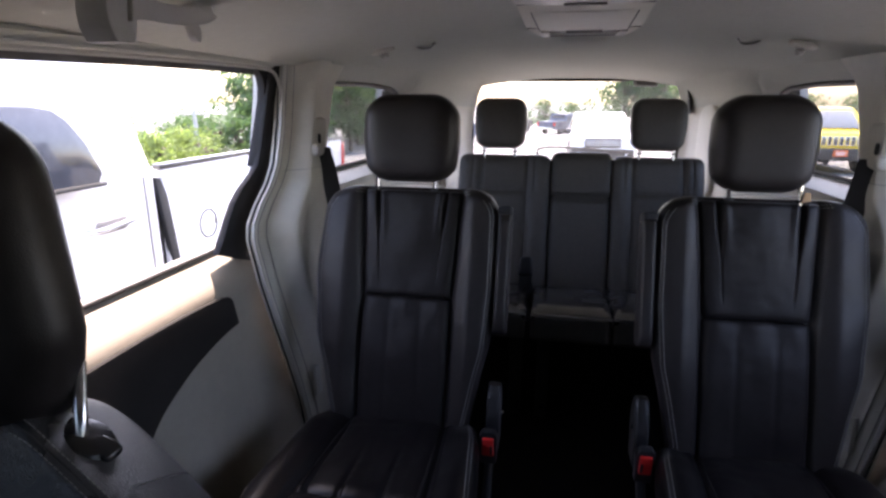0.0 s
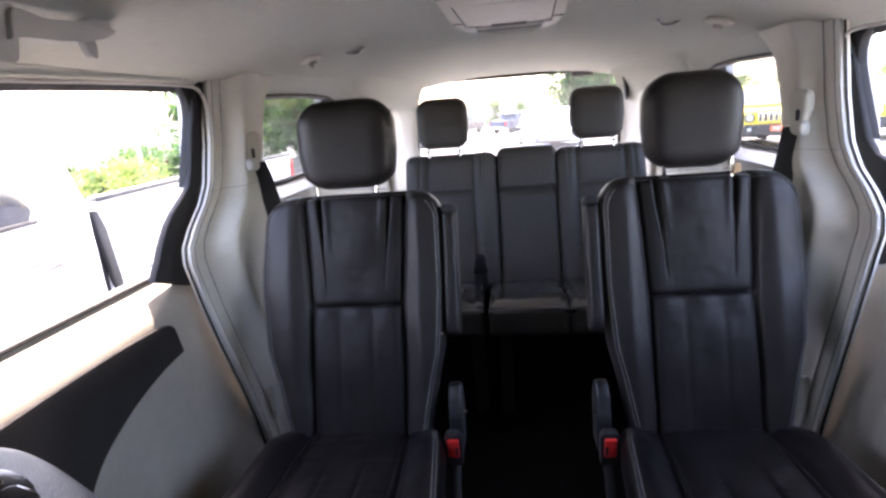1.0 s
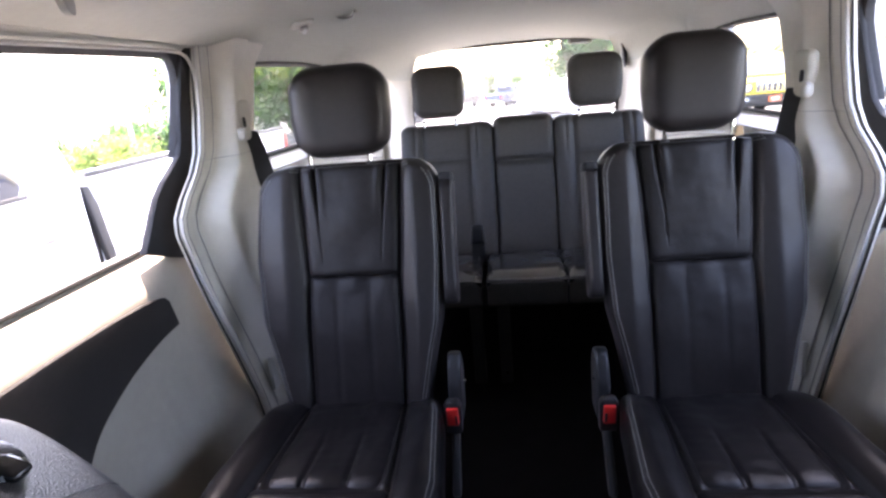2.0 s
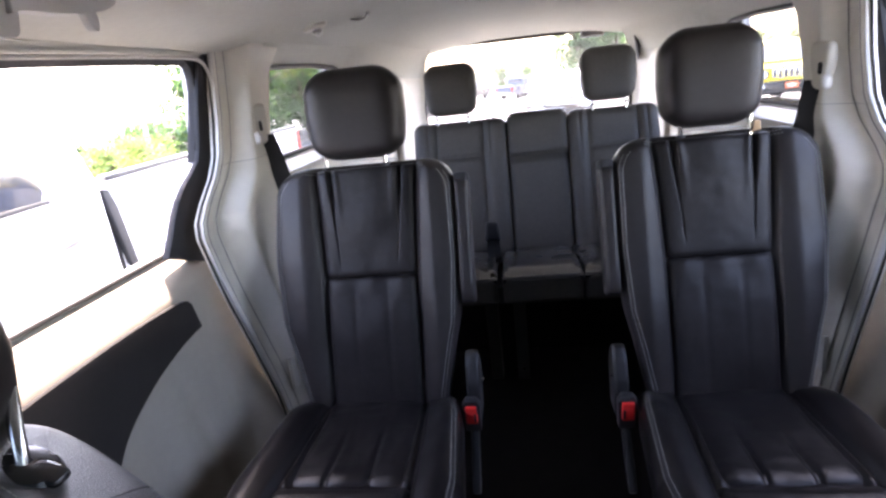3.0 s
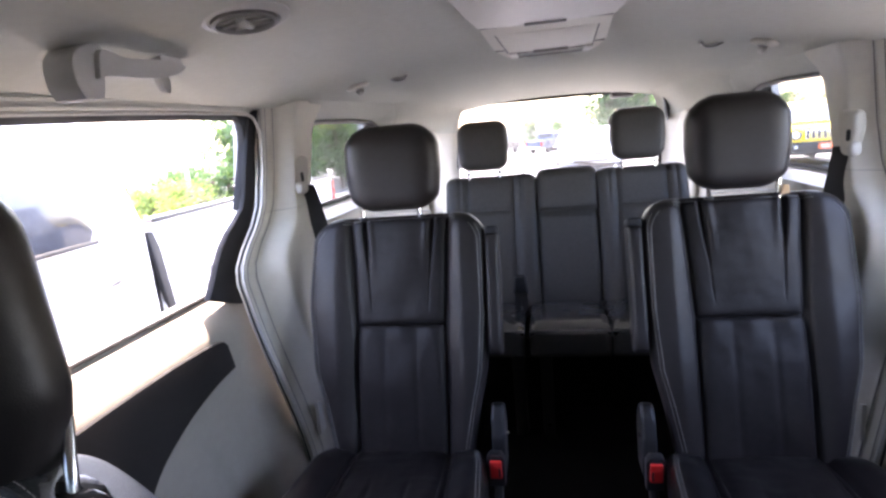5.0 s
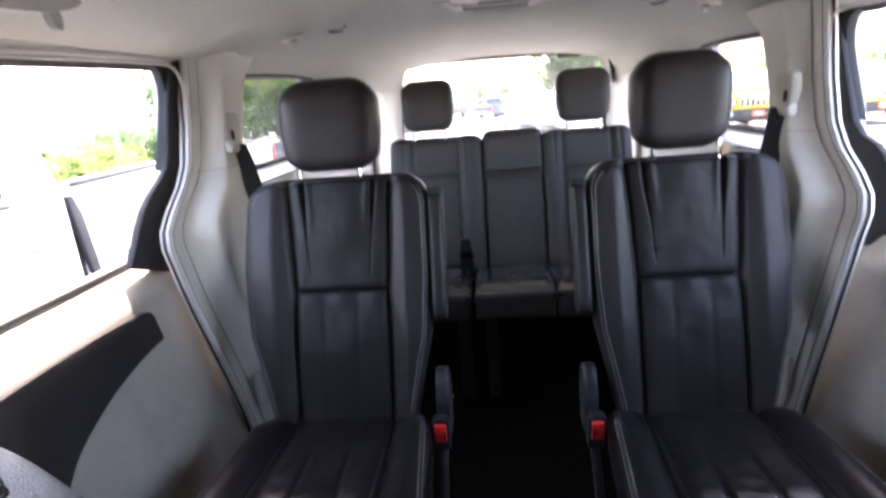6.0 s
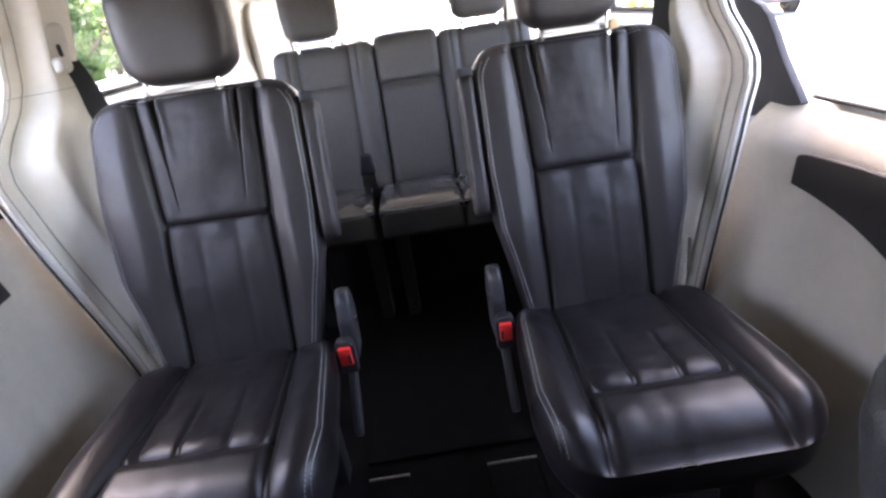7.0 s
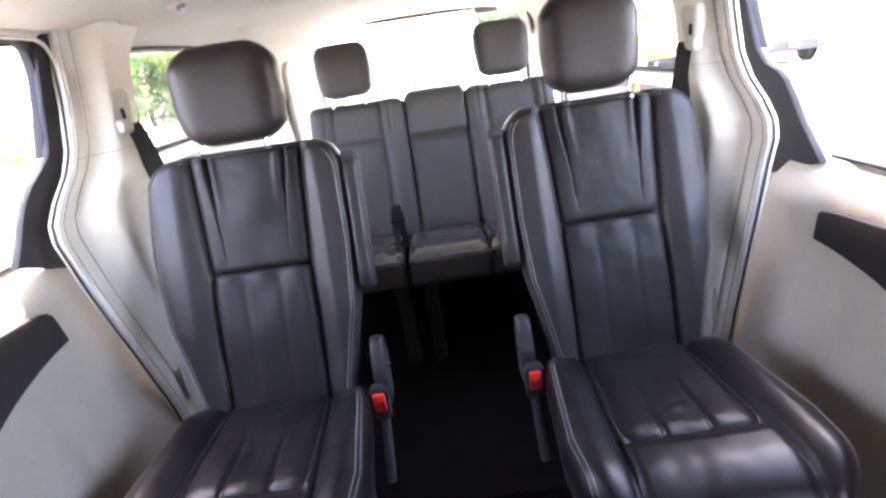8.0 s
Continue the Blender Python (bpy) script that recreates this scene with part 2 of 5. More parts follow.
def tube(points, r, n=8, into=None, flat=1.0):
    """A round rod through the points; flat squeezes it into a strap."""
    bm = into if into is not None else bmesh.new()
    pts = [Vector(p) for p in points]
    rings = []
    up = Vector((0.3, 0.2, 1)).normalized()
    for i, p in enumerate(pts):
        d = (pts[min(i + 1, len(pts) - 1)] - pts[max(i - 1, 0)]).normalized()
        if abs(d.dot(up)) > 0.97:
            up = Vector((1, 0.1, 0)).normalized()
        s = d.cross(up).normalized()
        u = s.cross(d)
        rings.append([bm.verts.new(p + s * (r * math.cos(a)) + u * (r * flat * math.sin(a))) for a in (2 * math.pi * k / n for k in range(n))])
    for a, b in zip(rings, rings[1:]):
        for k in range(n):
            bm.faces.new((a[k], a[(k + 1) % n], b[(k + 1) % n], b[k]))
    bm.faces.new(rings[0][::-1])
    bm.faces.new(rings[-1])
    return bm


def smooth_path(pts, n=8):
    """Points of a smooth curve through the given ones."""
    P = [Vector(p) for p in pts]
    P = [2 * P[0] - P[1]] + P + [2 * P[-1] - P[-2]]
    out = []
    for i in range(1, len(P) - 2):
        for k in range(n):
            t = k / n
            a, b, c, d = P[i - 1], P[i], P[i + 1], P[i + 2]
            out.append(0.5 * ((2 * b) + (c - a) * t + (2 * a - 5 * b + 4 * c - d) * t * t + (3 * b - a - 3 * c + d) * t ** 3))
    out.append(P[-2])
    return out


def strap(points, wide, half, thick=0.0015):
    """A flat belt along the points; wide: the direction of its width."""
    w = Vector(wide).normalized()
    n = len(points) - 1

    def fn(u, v):
        k = min(int(round(u * n)), n)
        return Vector(points[k]) + w * lerp(-half, half, v)
    d = (Vector(points[-1]) - Vector(points[0])).normalized().cross(w).normalized() * thick
    return grid(fn, n, 2, d)


def lathe(profile, at, n=24, axis="z"):
    """Turns (radius, height) pairs about an axis."""
    bm = bmesh.new()
    rings = []
    for r, h in profile:
        ring = []
        for k in range(n):
            a = 2 * math.pi * k / n
            c, s = r * math.cos(a), r * math.sin(a)
            p = {"z": (c, s, h), "x": (h, c, s), "y": (c, h, s)}[axis]
            ring.append(bm.verts.new(Vector(at) + Vector(p)))
        rings.append(ring)
    for a, b in zip(rings, rings[1:]):
        for k in range(n):
            bm.faces.new((a[k], a[(k + 1) % n], b[(k + 1) % n], b[k]))
    bm.faces.new(rings[0][::-1])
    bm.faces.new(rings[-1])
    return bm


def pillow(place, length, half, front, back, nu=36, nv=44, pw=7.0, pl=9.0, corner=0.0, corner0=0.0, relief=None, b0=0.0):
    """A stuffed cushion. place(a, b, d): across, along, outwards. half: half width, a number or fn(b). front, back: how far it bulges.
    relief(a, b): extra height of the front."""
    hw = half if callable(half) else (lambda b: half)

    def width(b):
        w = hw(b)
        e1, e0 = length - b, b
        if corner and e1 < corner:
            w -= corner - math.sqrt(max(corner ** 2 - (corner - e1) ** 2, 0))
        if corner0 and e0 < corner0:
            w -= corner0 - math.sqrt(max(corner0 ** 2 - (corner0 - e0) ** 2, 0))
        return w

    def spread(q):
        return math.copysign(1 - (1 - abs(q)) ** 1.7, q)

    def side(sign):
        def fn(u, v):
            s, t = spread(2 * u - 1), spread(2 * v - 1)
            b = (t * 0.5 + 0.5) * length
            a = s * width(b)
            e = math.sqrt(max(1 - abs(s) ** pw, 0)) * math.sqrt(max(1 - abs(t) ** pl, 0))
            if sign > 0:
                d = front * e + (relief(a, b) * min(e * 1.3, 1.0) if relief else 0.0)
            else:
                d = -back * e
            return place(a, b + b0, d)
        return grid(fn, nu, nv)
    bm = side(1)
    merge(bm, side(-1))
    bmesh.ops.remove_doubles(bm, verts=bm.verts[:], dist=0.0002)
    return bm


def drape(path, ob_bm, out, lift=0.0006):
    """Lays a path onto a mesh, seen from the direction `out`."""
    tree = BVHTree.FromBMesh(ob_bm)
    res = []
    for p in path:
        hit = tree.ray_cast(Vector(p) + Vector(out) * 0.3, -Vector(out))
        if hit[0] is not None:
            res.append(hit[0] + Vector(out) * lift)
    return res


def groove(dist, width, depth):
    return -depth * math.exp(-(dist / width) ** 2)


def frame_at(o, along, out, sx=1):
    """place(a, b, d) for a part that lies at o, runs along `along` and faces `out`."""
    o, al, ou = Vector(o), Vector(along).normalized(), Vector(out).normalized()
    ac = Vector((1, 0, 0)) * sx
    ou = (ou - al * ou.dot(al)).normalized()
    return lambda a, b, d: o + ac * a + al * b + ou * d


def stitches(path, parent, name="stitching", r=0.0008, dash=0.0055, gap=0.0025):
    """A row of thread stitches along a path."""
    bm = bmesh.new()
    P = [Vector(p) for p in path]
    if len(P) < 2:
        return None
    pos, i = 0.0, 0
    seg = [(P[k + 1] - P[k]).length for k in range(len(P) - 1)]
    tot = sum(seg)

    def at(s):
        k = 0
        while k < len(seg) - 1 and s > seg[k]:
            s -= seg[k]
            k += 1
        return P[k].lerp(P[k + 1], min(s / max(seg[k], 1e-6), 1.0))
    while pos < tot - dash:
        tube([at(pos), at(pos + dash)], r, 4, bm)
        pos += dash + gap
    return part(name, bm, THREAD, parent, "pale thread stitching")

# ---- the cabin's shell ----
FLOOR = 0.25
SIDES = (-1, 1)


def drift(y):
    """The cabin's middle line wanders a little towards the tail."""
    return 0.03 * max(min(y, 2.9) - 0.9, 0.0)


def roof_z(x, y):
    z = 1.674 - 0.112 * (min(abs(x), 0.86) / 0.8) ** 2.2
    if y > 1.9:
        z -= 0.075 * ((y - 1.9) / 0.85) ** 2
    if y < -0.3:
        z -= 0.05 * ((-0.3 - y) / 0.9) ** 2
    return z


def lip_y(z):
    """Front edge of the pillar trim behind the sliding door."""
    return table(z, [0.44, 1.06, 1.12, 1.16, 1.20, 1.25, 1.30, 1.40, 1.60], [0.955, 0.822, 0.805, 0.812, 0.850, 0.915, 0.955, 0.990, 1.035])


def door_x(z):
    return table(z, [0.40, 0.55, 0.75, 0.88, 0.97, 1.015, 1.045, 1.075, 1.10, 1.115], [0.79, 0.815, 0.842, 0.850, 0.842, 0.838, 0.844, 0.862, 0.884, 0.902])


def belt(s, z):
    """The belt line sits a little lower on the east side."""
    return z - (0.022 if s < 0 else 0.052) * sstep(0.82, 1.08, z) * (1 - sstep(1.12, 1.32, z))


def glass_x(z):
    return table(z, [1.0, 1.10, 1.35, 1.56], [0.905, 0.898, 0.868, 0.832])


# floor
solo("floor", grid(lambda u, v: Vector((lerp(-0.84, 0.84, u), lerp(-1.3, 2.85, v), FLOOR + 0.004 * noise.noise((u * 9, v * 20, 0)))), 30, 60, (0, 0, -0.05)),
     CARPET, "dark carpeted cabin floor of the minivan", "floor", kind="structure")

# headliner
solo("ceiling", grid(lambda u, v: Vector((lerp(-0.84, 0.84, u) + drift(lerp(-1.25, 2.76, v)), lerp(-1.25, 2.76, v), roof_z(lerp(-0.84, 0.84, u), lerp(-1.25, 2.76, v)))), 40, 60, (0, 0, 0.03)),
     HEADLINER, "pale beige cloth headliner of the minivan", "ceiling", kind="structure")

# outer roof
solo("roof", grid(lambda u, v: Vector((lerp(-0.868, 0.868, u), lerp(-1.3, 2.86, v), roof_z(lerp(-0.84, 0.84, u), lerp(-1.3, 2.86, v)) + 0.07)), 20, 30, (0, 0, 0.02)),
     VANBODY, "grey painted steel roof of the minivan", "roof", kind="structure")


def body_side(s):
    """The outer skin beside the cabin, with its window openings."""
    n = "wall_east" if s > 0 else "wall_west"
    bm = bmesh.new()
    box(s * 0.915, s * 0.965, -1.4, 2.9, 0.16, 1.035, 0.02, 2, bm)
    box(s * 0.83, s * 0.870, -1.0, 2.86, 1.575, 1.69, 0.012, 2, bm)
    for y0, y1 in ((-0.16, 0.04), (1.03 if s < 0 else 1.12, 1.25), (2.06, 2.86)):
        def fn(u, v, y0=y0, y1=y1):
            z = lerp(1.07, 1.60, v)
            return Vector((s * (glass_x(z) + 0.022) + drift(y1) * 0.6, lerp(y0, y1, u), z))
        merge(bm, grid(fn, 2, 4, (s * 0.03, 0, 0)))
    return solo(n, bm, VANBODY, "grey painted steel side of the minivan", "van side", kind="structure")


for s in SIDES:
    body_side(s)


# ---- sliding doors ----
def sliding_door(s):
    d = thing("door_1" if s < 0 else "door_2", (s * 0.85, 0.5, FLOOR), "closed sliding door with beige panel and dark insert", "door", "sliding doors", "structure")

    def panel(u, v):
        z = lerp(0.23, 1.115, v)
        y = lerp(-0.02, lip_y(z) + 0.065, u)
        x = door_x(z)
        x += 0.012 * sstep(0.86, 0.80, z) * sstep(0.62, 0.52, y)
        x -= 0.008 * math.exp(-((z - 0.62) / 0.2) ** 2) * math.exp(-((y - 0.75) / 0.12) ** 2)
        x += 0.0035 * math.exp(-((y - 0.665 + 0.10 * (z - 0.7)) / 0.014) ** 2) * sstep(0.92, 0.80, z)
        x -= 0.034 * sstep(0.70, 0.80, y) if s > 0 else 0.050 * sstep(0.82, 0.93, y) * sstep(1.02, 0.62, z)
        return Vector((s * x, y, belt(s, z)))
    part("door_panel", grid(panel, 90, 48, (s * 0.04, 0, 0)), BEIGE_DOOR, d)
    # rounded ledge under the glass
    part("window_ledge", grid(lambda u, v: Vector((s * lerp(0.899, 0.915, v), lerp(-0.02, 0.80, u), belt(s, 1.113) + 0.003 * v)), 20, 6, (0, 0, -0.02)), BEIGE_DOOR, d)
    part("window_seal", tube([(s * 0.896, y, belt(s, 1.113) + 0.006) for y in np.linspace(-0.02, 0.80, 12)], 0.0055, 6), RUBBER, d)
    # dark insert with its long curved lower edge
    top = [(0.742, 0.998), (0.71, 1.018), (0.58, 1.028), (0.40, 1.030), (0.20, 1.024), (0.0, 1.01)]
    low = [(0.0, 0.58), (0.31, 0.60), (0.355, 0.69), (0.385, 0.762), (0.44, 0.818), (0.52, 0.858), (0.61, 0.890), (0.69, 0.910), (0.762, 0.918)]
    tops = [(p.x, p.y) for p in smooth_path([(y, z, 0) for y, z in top], 5)]
    lows = [(p.x, p.y) for p in smooth_path([(y, z, 0) for y, z in low], 5)]
    part("door_insert", prism(tops + lows, lambda u, v, w: (s * (door_x(v) - 0.016 + w + 0.006 * sstep(0.95, 1.01, v)), u, belt(s, v)), 0.03, 0.006), DOORPAD, d, "dark textured insert")
    # dark corner trim and frame round the glass
    cor = [(0.732, 1.122), (0.92, 1.050), (0.935, 1.16), (0.965, 1.205), (1.005, 1.262), (1.010, 1.31), (1.0, 1.40), (1.01, 1.548), (0.975, 1.548), (0.958, 1.42), (0.946, 1.335), (0.930, 1.300), (0.890, 1.276), (0.846, 1.254), (0.810, 1.228), (0.782, 1.196), (0.758, 1.160)]
    if s > 0:
        cor = [(0.775, 1.112), (0.96, 1.05), (0.97, 1.16), (1.01, 1.205), (1.05, 1.262), (1.065, 1.31), (1.07, 1.40), (1.085, 1.548), (1.06, 1.548), (1.045, 1.42), (1.03, 1.345), (1.012, 1.300), (0.978, 1.274), (0.930, 1.262), (0.902, 1.248), (0.872, 1.220), (0.846, 1.190), (0.820, 1.165), (0.796, 1.140)]
    part("corner_trim", prism(cor, lambda u, v, w: (s * (glass_x(v) - 0.045 + w * (1 - 0.012 / 0.04 * sstep(1.15, 1.4, v)) + 0.012 * sstep(1.15, 1.4, v)), u, belt(s, v)), 0.020, 0.005), MATTBLACK, d, "dark corner trim")
    back = 0.085 if s > 0 else 0.0
    part("rear_frame", prism([(0.985, 1.15), (1.16, 1.15), (1.16, 1.565), (1.0, 1.565)], lambda u, v, w: (s * (glass_x(v) - 0.030 + w), u + back, v), 0.028, 0.004), MATTBLACK, d)
    part("top_frame", grid(lambda u, v: Vector((s * (glass_x(1.55) - 0.02 + 0.025 * v), lerp(-0.02, 0.985 + back, u), lerp(1.549, 1.534, v) - 0.022 * (1 - u) ** 2)), 24, 3, (s * 0.012, 0, 0.012)), MATTBLACK, d, "dark window frame")
    part("header_trim", grid(lambda u, v: Vector((s * lerp(glass_x(1.55) - 0.05, glass_x(1.55) - 0.018, v), lerp(-0.02, 1.02 + back, u), lerp(1.572, 1.550, v) - 0.022 * (1 - u) ** 2)), 24, 4, (s * 0.012, 0, 0.012)), HEADLINER, d, "pale header trim over the glass")
    fillet = [(0.990, 1.548), (0.905, 1.548), (0.930, 1.541), (0.950, 1.526), (0.962, 1.503), (0.967, 1.470), (0.960, 1.420), (0.946, 1.345), (0.932, 1.295), (0.990, 1.295)]
    part("frame_corner", prism(fillet, lambda u, v, w: (s * (glass_x(v) - 0.024 + w), u + back, v), 0.022, 0.003), MATTBLACK, d)
    hx, hy = (-0.802, 0.0) if s < 0 else (0.786, 0.018)
    ends = [(hx + 0.001, 0.985 + hy, 1.541), (hx + 0.002, 1.008 + hy, 1.515), (hx + 0.003, 1.0135 + hy, 1.48)] if s < 0 else [(hx - 0.004, 0.99, 1.548), (hx - 0.012, 1.018, 1.540), (hx - 0.018, 1.020, 1.51)]
    part("header_strip", tube(smooth_path([(hx, y + hy, 1.5485 - 0.022 * (1 - (y + 0.02) / 1.005) ** 2) for y in (-0.02, 0.2, 0.45, 0.7, 0.92)] + ends, 8), 0.0045, 7), GREYLIGHT, d, "pale rubber weatherstrip")
    part("front_frame", prism([(-0.02, 1.10), (0.05, 1.10), (0.10, 1.55), (0.03, 1.55)], lambda u, v, w: (s * (glass_x(v) - 0.03 + w), u, v), 0.03, 0.004), DARKPLASTIC, d)
    part("window_pane", grid(lambda u, v: Vector((s * glass_x(lerp(1.03, 1.56, v)), lerp(-0.02, 1.0 + back, u), lerp(1.03, 1.56, v))), 4, 4, (s * 0.004, 0, 0)), GLASS_DOOR, d, "tinted window glass", shadow=False)
    return d


for s in SIDES:
    sliding_door(s)


# ---- pillar trims behind the doors ----
def pillar_trim(s):
    d = thing("pillar_east" if s > 0 else "pillar_west", (s * 0.78, 1.1, FLOOR), "moulded beige pillar trim with a seat belt slot", "pillar", "pillars", "structure")

    set_in = -0.040 if s > 0 else 0.0

    def rear_y(z):
        if s > 0:
            return table(z, [0.40, 1.20, 1.27, 1.40, 1.50, 1.54, 1.60], [1.25, 1.20, 1.185, 1.230, 1.280, 1.315, 1.39])
        return table(z, [0.40, 1.20, 1.30, 1.50, 1.60], [1.25, 1.205, 1.205, 1.285, 1.37])

    def face_x(w, z, b):
        """Distance of the trim from the middle, w behind its front edge."""
        low = sstep(1.34, 1.20, z)
        x = 0.808 - 0.016 * sstep(0.0, 0.012, w) - 0.007 * sstep(0.046, 0.058, w)
        x -= lerp(0.040, 0.044 + 0.012 * sstep(0.7, 1.1, z), low) * sstep(0.056, lerp(0.098, 0.120, low), w)
        x += lerp(0.034, 0.008, sstep(0.8, 1.1, z)) * low * sstep(0.115, 0.20, w) * sstep(0.612, 0.632, z)
        x += 0.05 * sstep(b - 0.055, b + 0.002, w)
        x -= (0.050 if s < 0 else 0.010) * sstep(1.10, 0.55, z)
        x -= 0.016 * sstep(1.475, 1.590, z) ** 2 * sstep(0.05, 0.11, w)
        return x

    def surf(u, v):
        z = lerp(0.515, 1.585, v)
        a, b = lip_y(z), rear_y(z)
        y = lerp(a, b, u)
        return Vector((s * face_x(y - a, z, b - a) + drift(y) + set_in, y, z))

    def bead(w, lift, z0=0.515, z1=1.58):
        return [(s * (face_x(w, z, 0.4) - lift) + drift(lip_y(z)) + set_in, lip_y(z) + w, z) for z in np.linspace(z0, z1, 90)]
    part("upper_trim", grid(lambda u, v: surf(u, lerp(0.7153, 1, v)), 150, 40, (s * 0.012, 0.004, 0)), BEIGE, d)
    part("lower_trim", grid(lambda u, v: surf(u, lerp(0, 0.7139, v)), 150, 80, (s * 0.012, 0.004, 0)), BEIGE, d)
    part("trim_seam", grid(lambda u, v: surf(lerp(0.03, 0.97, u), lerp(0.706, 0.723, v)) + Vector((s * 0.004, 0, 0)), 60, 2, (s * 0.003, 0, 0)), SEAL, d, "thin joint between the trims")
    # Added dark box closes the opening below the trim.
    part("sill_filler", box(s * 0.795 + set_in, s * 0.86 + set_in, 0.90, 1.26, 0.23, 0.535, 0.012), CARPET, d, "dark carpet filler added under the pillar trim")
    part("belt_slot", box(s * 0.742 + set_in + drift(1.05) - 0.004, s * 0.742 + set_in + drift(1.05) + 0.004, 1.062, 1.074, 0.555, 0.607, 0.002), RUBBER, d, "dark belt slot")
    part("weatherstrip", tube(bead(0.0055, 0.002), 0.0050, 8), GREYLIGHT, d, "pale rubber weatherstrip")
    part("seal_bead", tube(bead(-0.001, 0.0), 0.0026, 7), RUBBER, d, "black rubber seal")
    part("seal_lip", tube(bead(0.0145, 0.0002), 0.0015, 6), SEAL, d)
    part("trim_crease", tube(bead(0.052, 0.0004), 0.0014, 6), SEAL, d)
    return d


for s in SIDES:
    pillar_trim(s)


# ---- rear quarter sides ----
def q_top(y):
    return table(y, [1.15, 1.30, 1.45, 1.70, 1.90, 1.98, 2.03], [1.525, 1.527, 1.532, 1.534, 1.526, 1.505, 1.43])


def q_x(y):
    return table(y, [1.15, 1.5, 2.0, 2.4], [0.745, 0.735, 0.718, 0.708])


def quarter(s):
    d = thing("quarter_east" if s > 0 else "quarter_west", (s * 0.75, 1.9, FLOOR), "beige rear quarter panel round a fixed window", "side panel", "quarter panels", "structure")
    X = lambda x, y: s * x + drift(y)
    part("lower_panel", grid(lambda u, v: Vector((X(q_x(lerp(1.20, 2.10, u)) - 0.05 * math.sin(math.pi * u) * sstep(0.4, 0.0, v), lerp(1.20, 2.10, u)), lerp(1.20, 2.10, u), lerp(0.23, 1.205, v))), 24, 20, (s * 0.03, 0, 0)), BEIGE, d)
    # Added black sheet hides the bright sliver past the pillar edge.
    part("gap_filler", box(s * 0.800, s * 0.815, 1.10, 2.05, 0.23, 1.215, 0.003), RUBBER, d, "dark filler added behind the pillar")
    part("window_sill", grid(lambda u, v: Vector((X(q_x(lerp(1.20, 2.08, u)) + 0.115 * v, lerp(1.2, 2.08, u)), lerp(1.20, 2.08, u), 1.206 + 0.026 * v)), 16, 6, (0, 0, -0.02)), GREYLIGHT, d, "pale sill under the glass")
    part("sill_seal", tube([(X(q_x(y) + 0.095, y), y, 1.236) for y in np.linspace(1.2, 2.06, 14)], 0.008, 6), RUBBER, d)
    part("upper_rail", grid(lambda u, v: Vector((X(lerp(q_x(lerp(1.20, 2.10, u)) + 0.05, q_x(lerp(1.20, 2.10, u)) - 0.035, v), lerp(1.2, 2.1, u)), lerp(1.20, 2.10, u), lerp(q_top(lerp(1.20, 2.10, u)), roof_z(0.70, lerp(1.2, 2.1, u)) + 0.004, v))), 30, 8, (s * 0.012, 0, 0.012)), HEADLINER, d)
    part("window_seal", tube([(X(q_x(y) + 0.055, y), y, q_top(y) - 0.004) for y in np.linspace(1.22, 2.03, 30)] + [(X(q_x(2.03) + 0.06, 2.03), 2.035, 1.24)], 0.011, 7), DARKPLASTIC, d, "dark window seal")
    part("window_pane", grid(lambda u, v: Vector((X(lerp(0.848, 0.80, v), lerp(1.2, 2.08, u)), lerp(1.2, 2.08, u), lerp(1.20, 1.55, v))), 4, 2, (s * 0.004, 0, 0)), GLASS_QUARTER, d, "dark tinted quarter glass", shadow=False)
    # rear pillar that turns towards the tailgate
    path = smooth_path([(0.775, 2.035, 0), (0.735, 2.10, 0), (0.712, 2.28, 0), (0.685, 2.46, 0), (0.645, 2.60, 0), (0.60, 2.70, 0), (0.565, 2.735, 0)], 6)

    def dp(u, v):
        k = min(int(round(u * (len(path) - 1))), len(path) - 1)
        p = path[k]
        z = lerp(0.23, 1.60, v)
        lean = 0.02 * sstep(1.25, 1.50, z)
        return Vector((X(p.x - lean - 0.015 * sstep(1.25, 1.12, z), p.y), p.y, z))
    part("rear_pillar", grid(dp, len(path) - 1, 36, (s * 0.03, 0.01, 0)), BEIGE, d)
    # rounded cove between the pillar and the headliner
    def cove(u, v):
        k = min(int(round(u * (len(path) - 1))), len(path) - 1)
        t = (path[min(k + 1, len(path) - 1)] - path[max(k - 1, 0)]).normalized()
        a, r = 0.5 * math.pi * v, 0.115
        x = path[k].x - 0.024 - t.y * r * (1 - math.cos(a))
        y = path[k].y + t.x * r * (1 - math.cos(a)) - 0.004
        return Vector((X(x, path[k].y), y, roof_z(x, y) + 0.002 - r * (1 - math.sin(a))))
    part("pillar_cove", grid(cove, len(path) - 1, 12, (s * 0.012, 0.004, 0.006)), HEADLINER, d)
    # cast shoulder of the pillar by the tailgate
    part("pillar_shoulder", pillow(lambda a, b, w: Vector((X(0.648 - 0.16 * a - w * 0.8, 2.5), 2.52 + a, 1.02 + b + 0.0 * w)), 0.44, 0.10, 0.022, 0.03, 20, 30, corner=0.09, corner0=0.05), BEIGE, d)
    if s > 0:
        m = Matrix.Translation((0.699, 2.575, 1.36)) @ pose(0, 0, 0, 0, 0, 16)
        v = part("vent_grille", placed(box(-0.012, 0.012, -0.040, 0.040, -0.036, 0.036, 0.006), m), GREYLIGHT, d, "small slatted vent grille")
        for k in range(6):
            part("slat", placed(box(-0.0145, -0.002, -0.034, 0.034, -0.030 + 0.0105 * k, -0.0245 + 0.0105 * k, 0.001), m), DARKPLASTIC, v)
    return d


for s in SIDES:
    quarter(s)


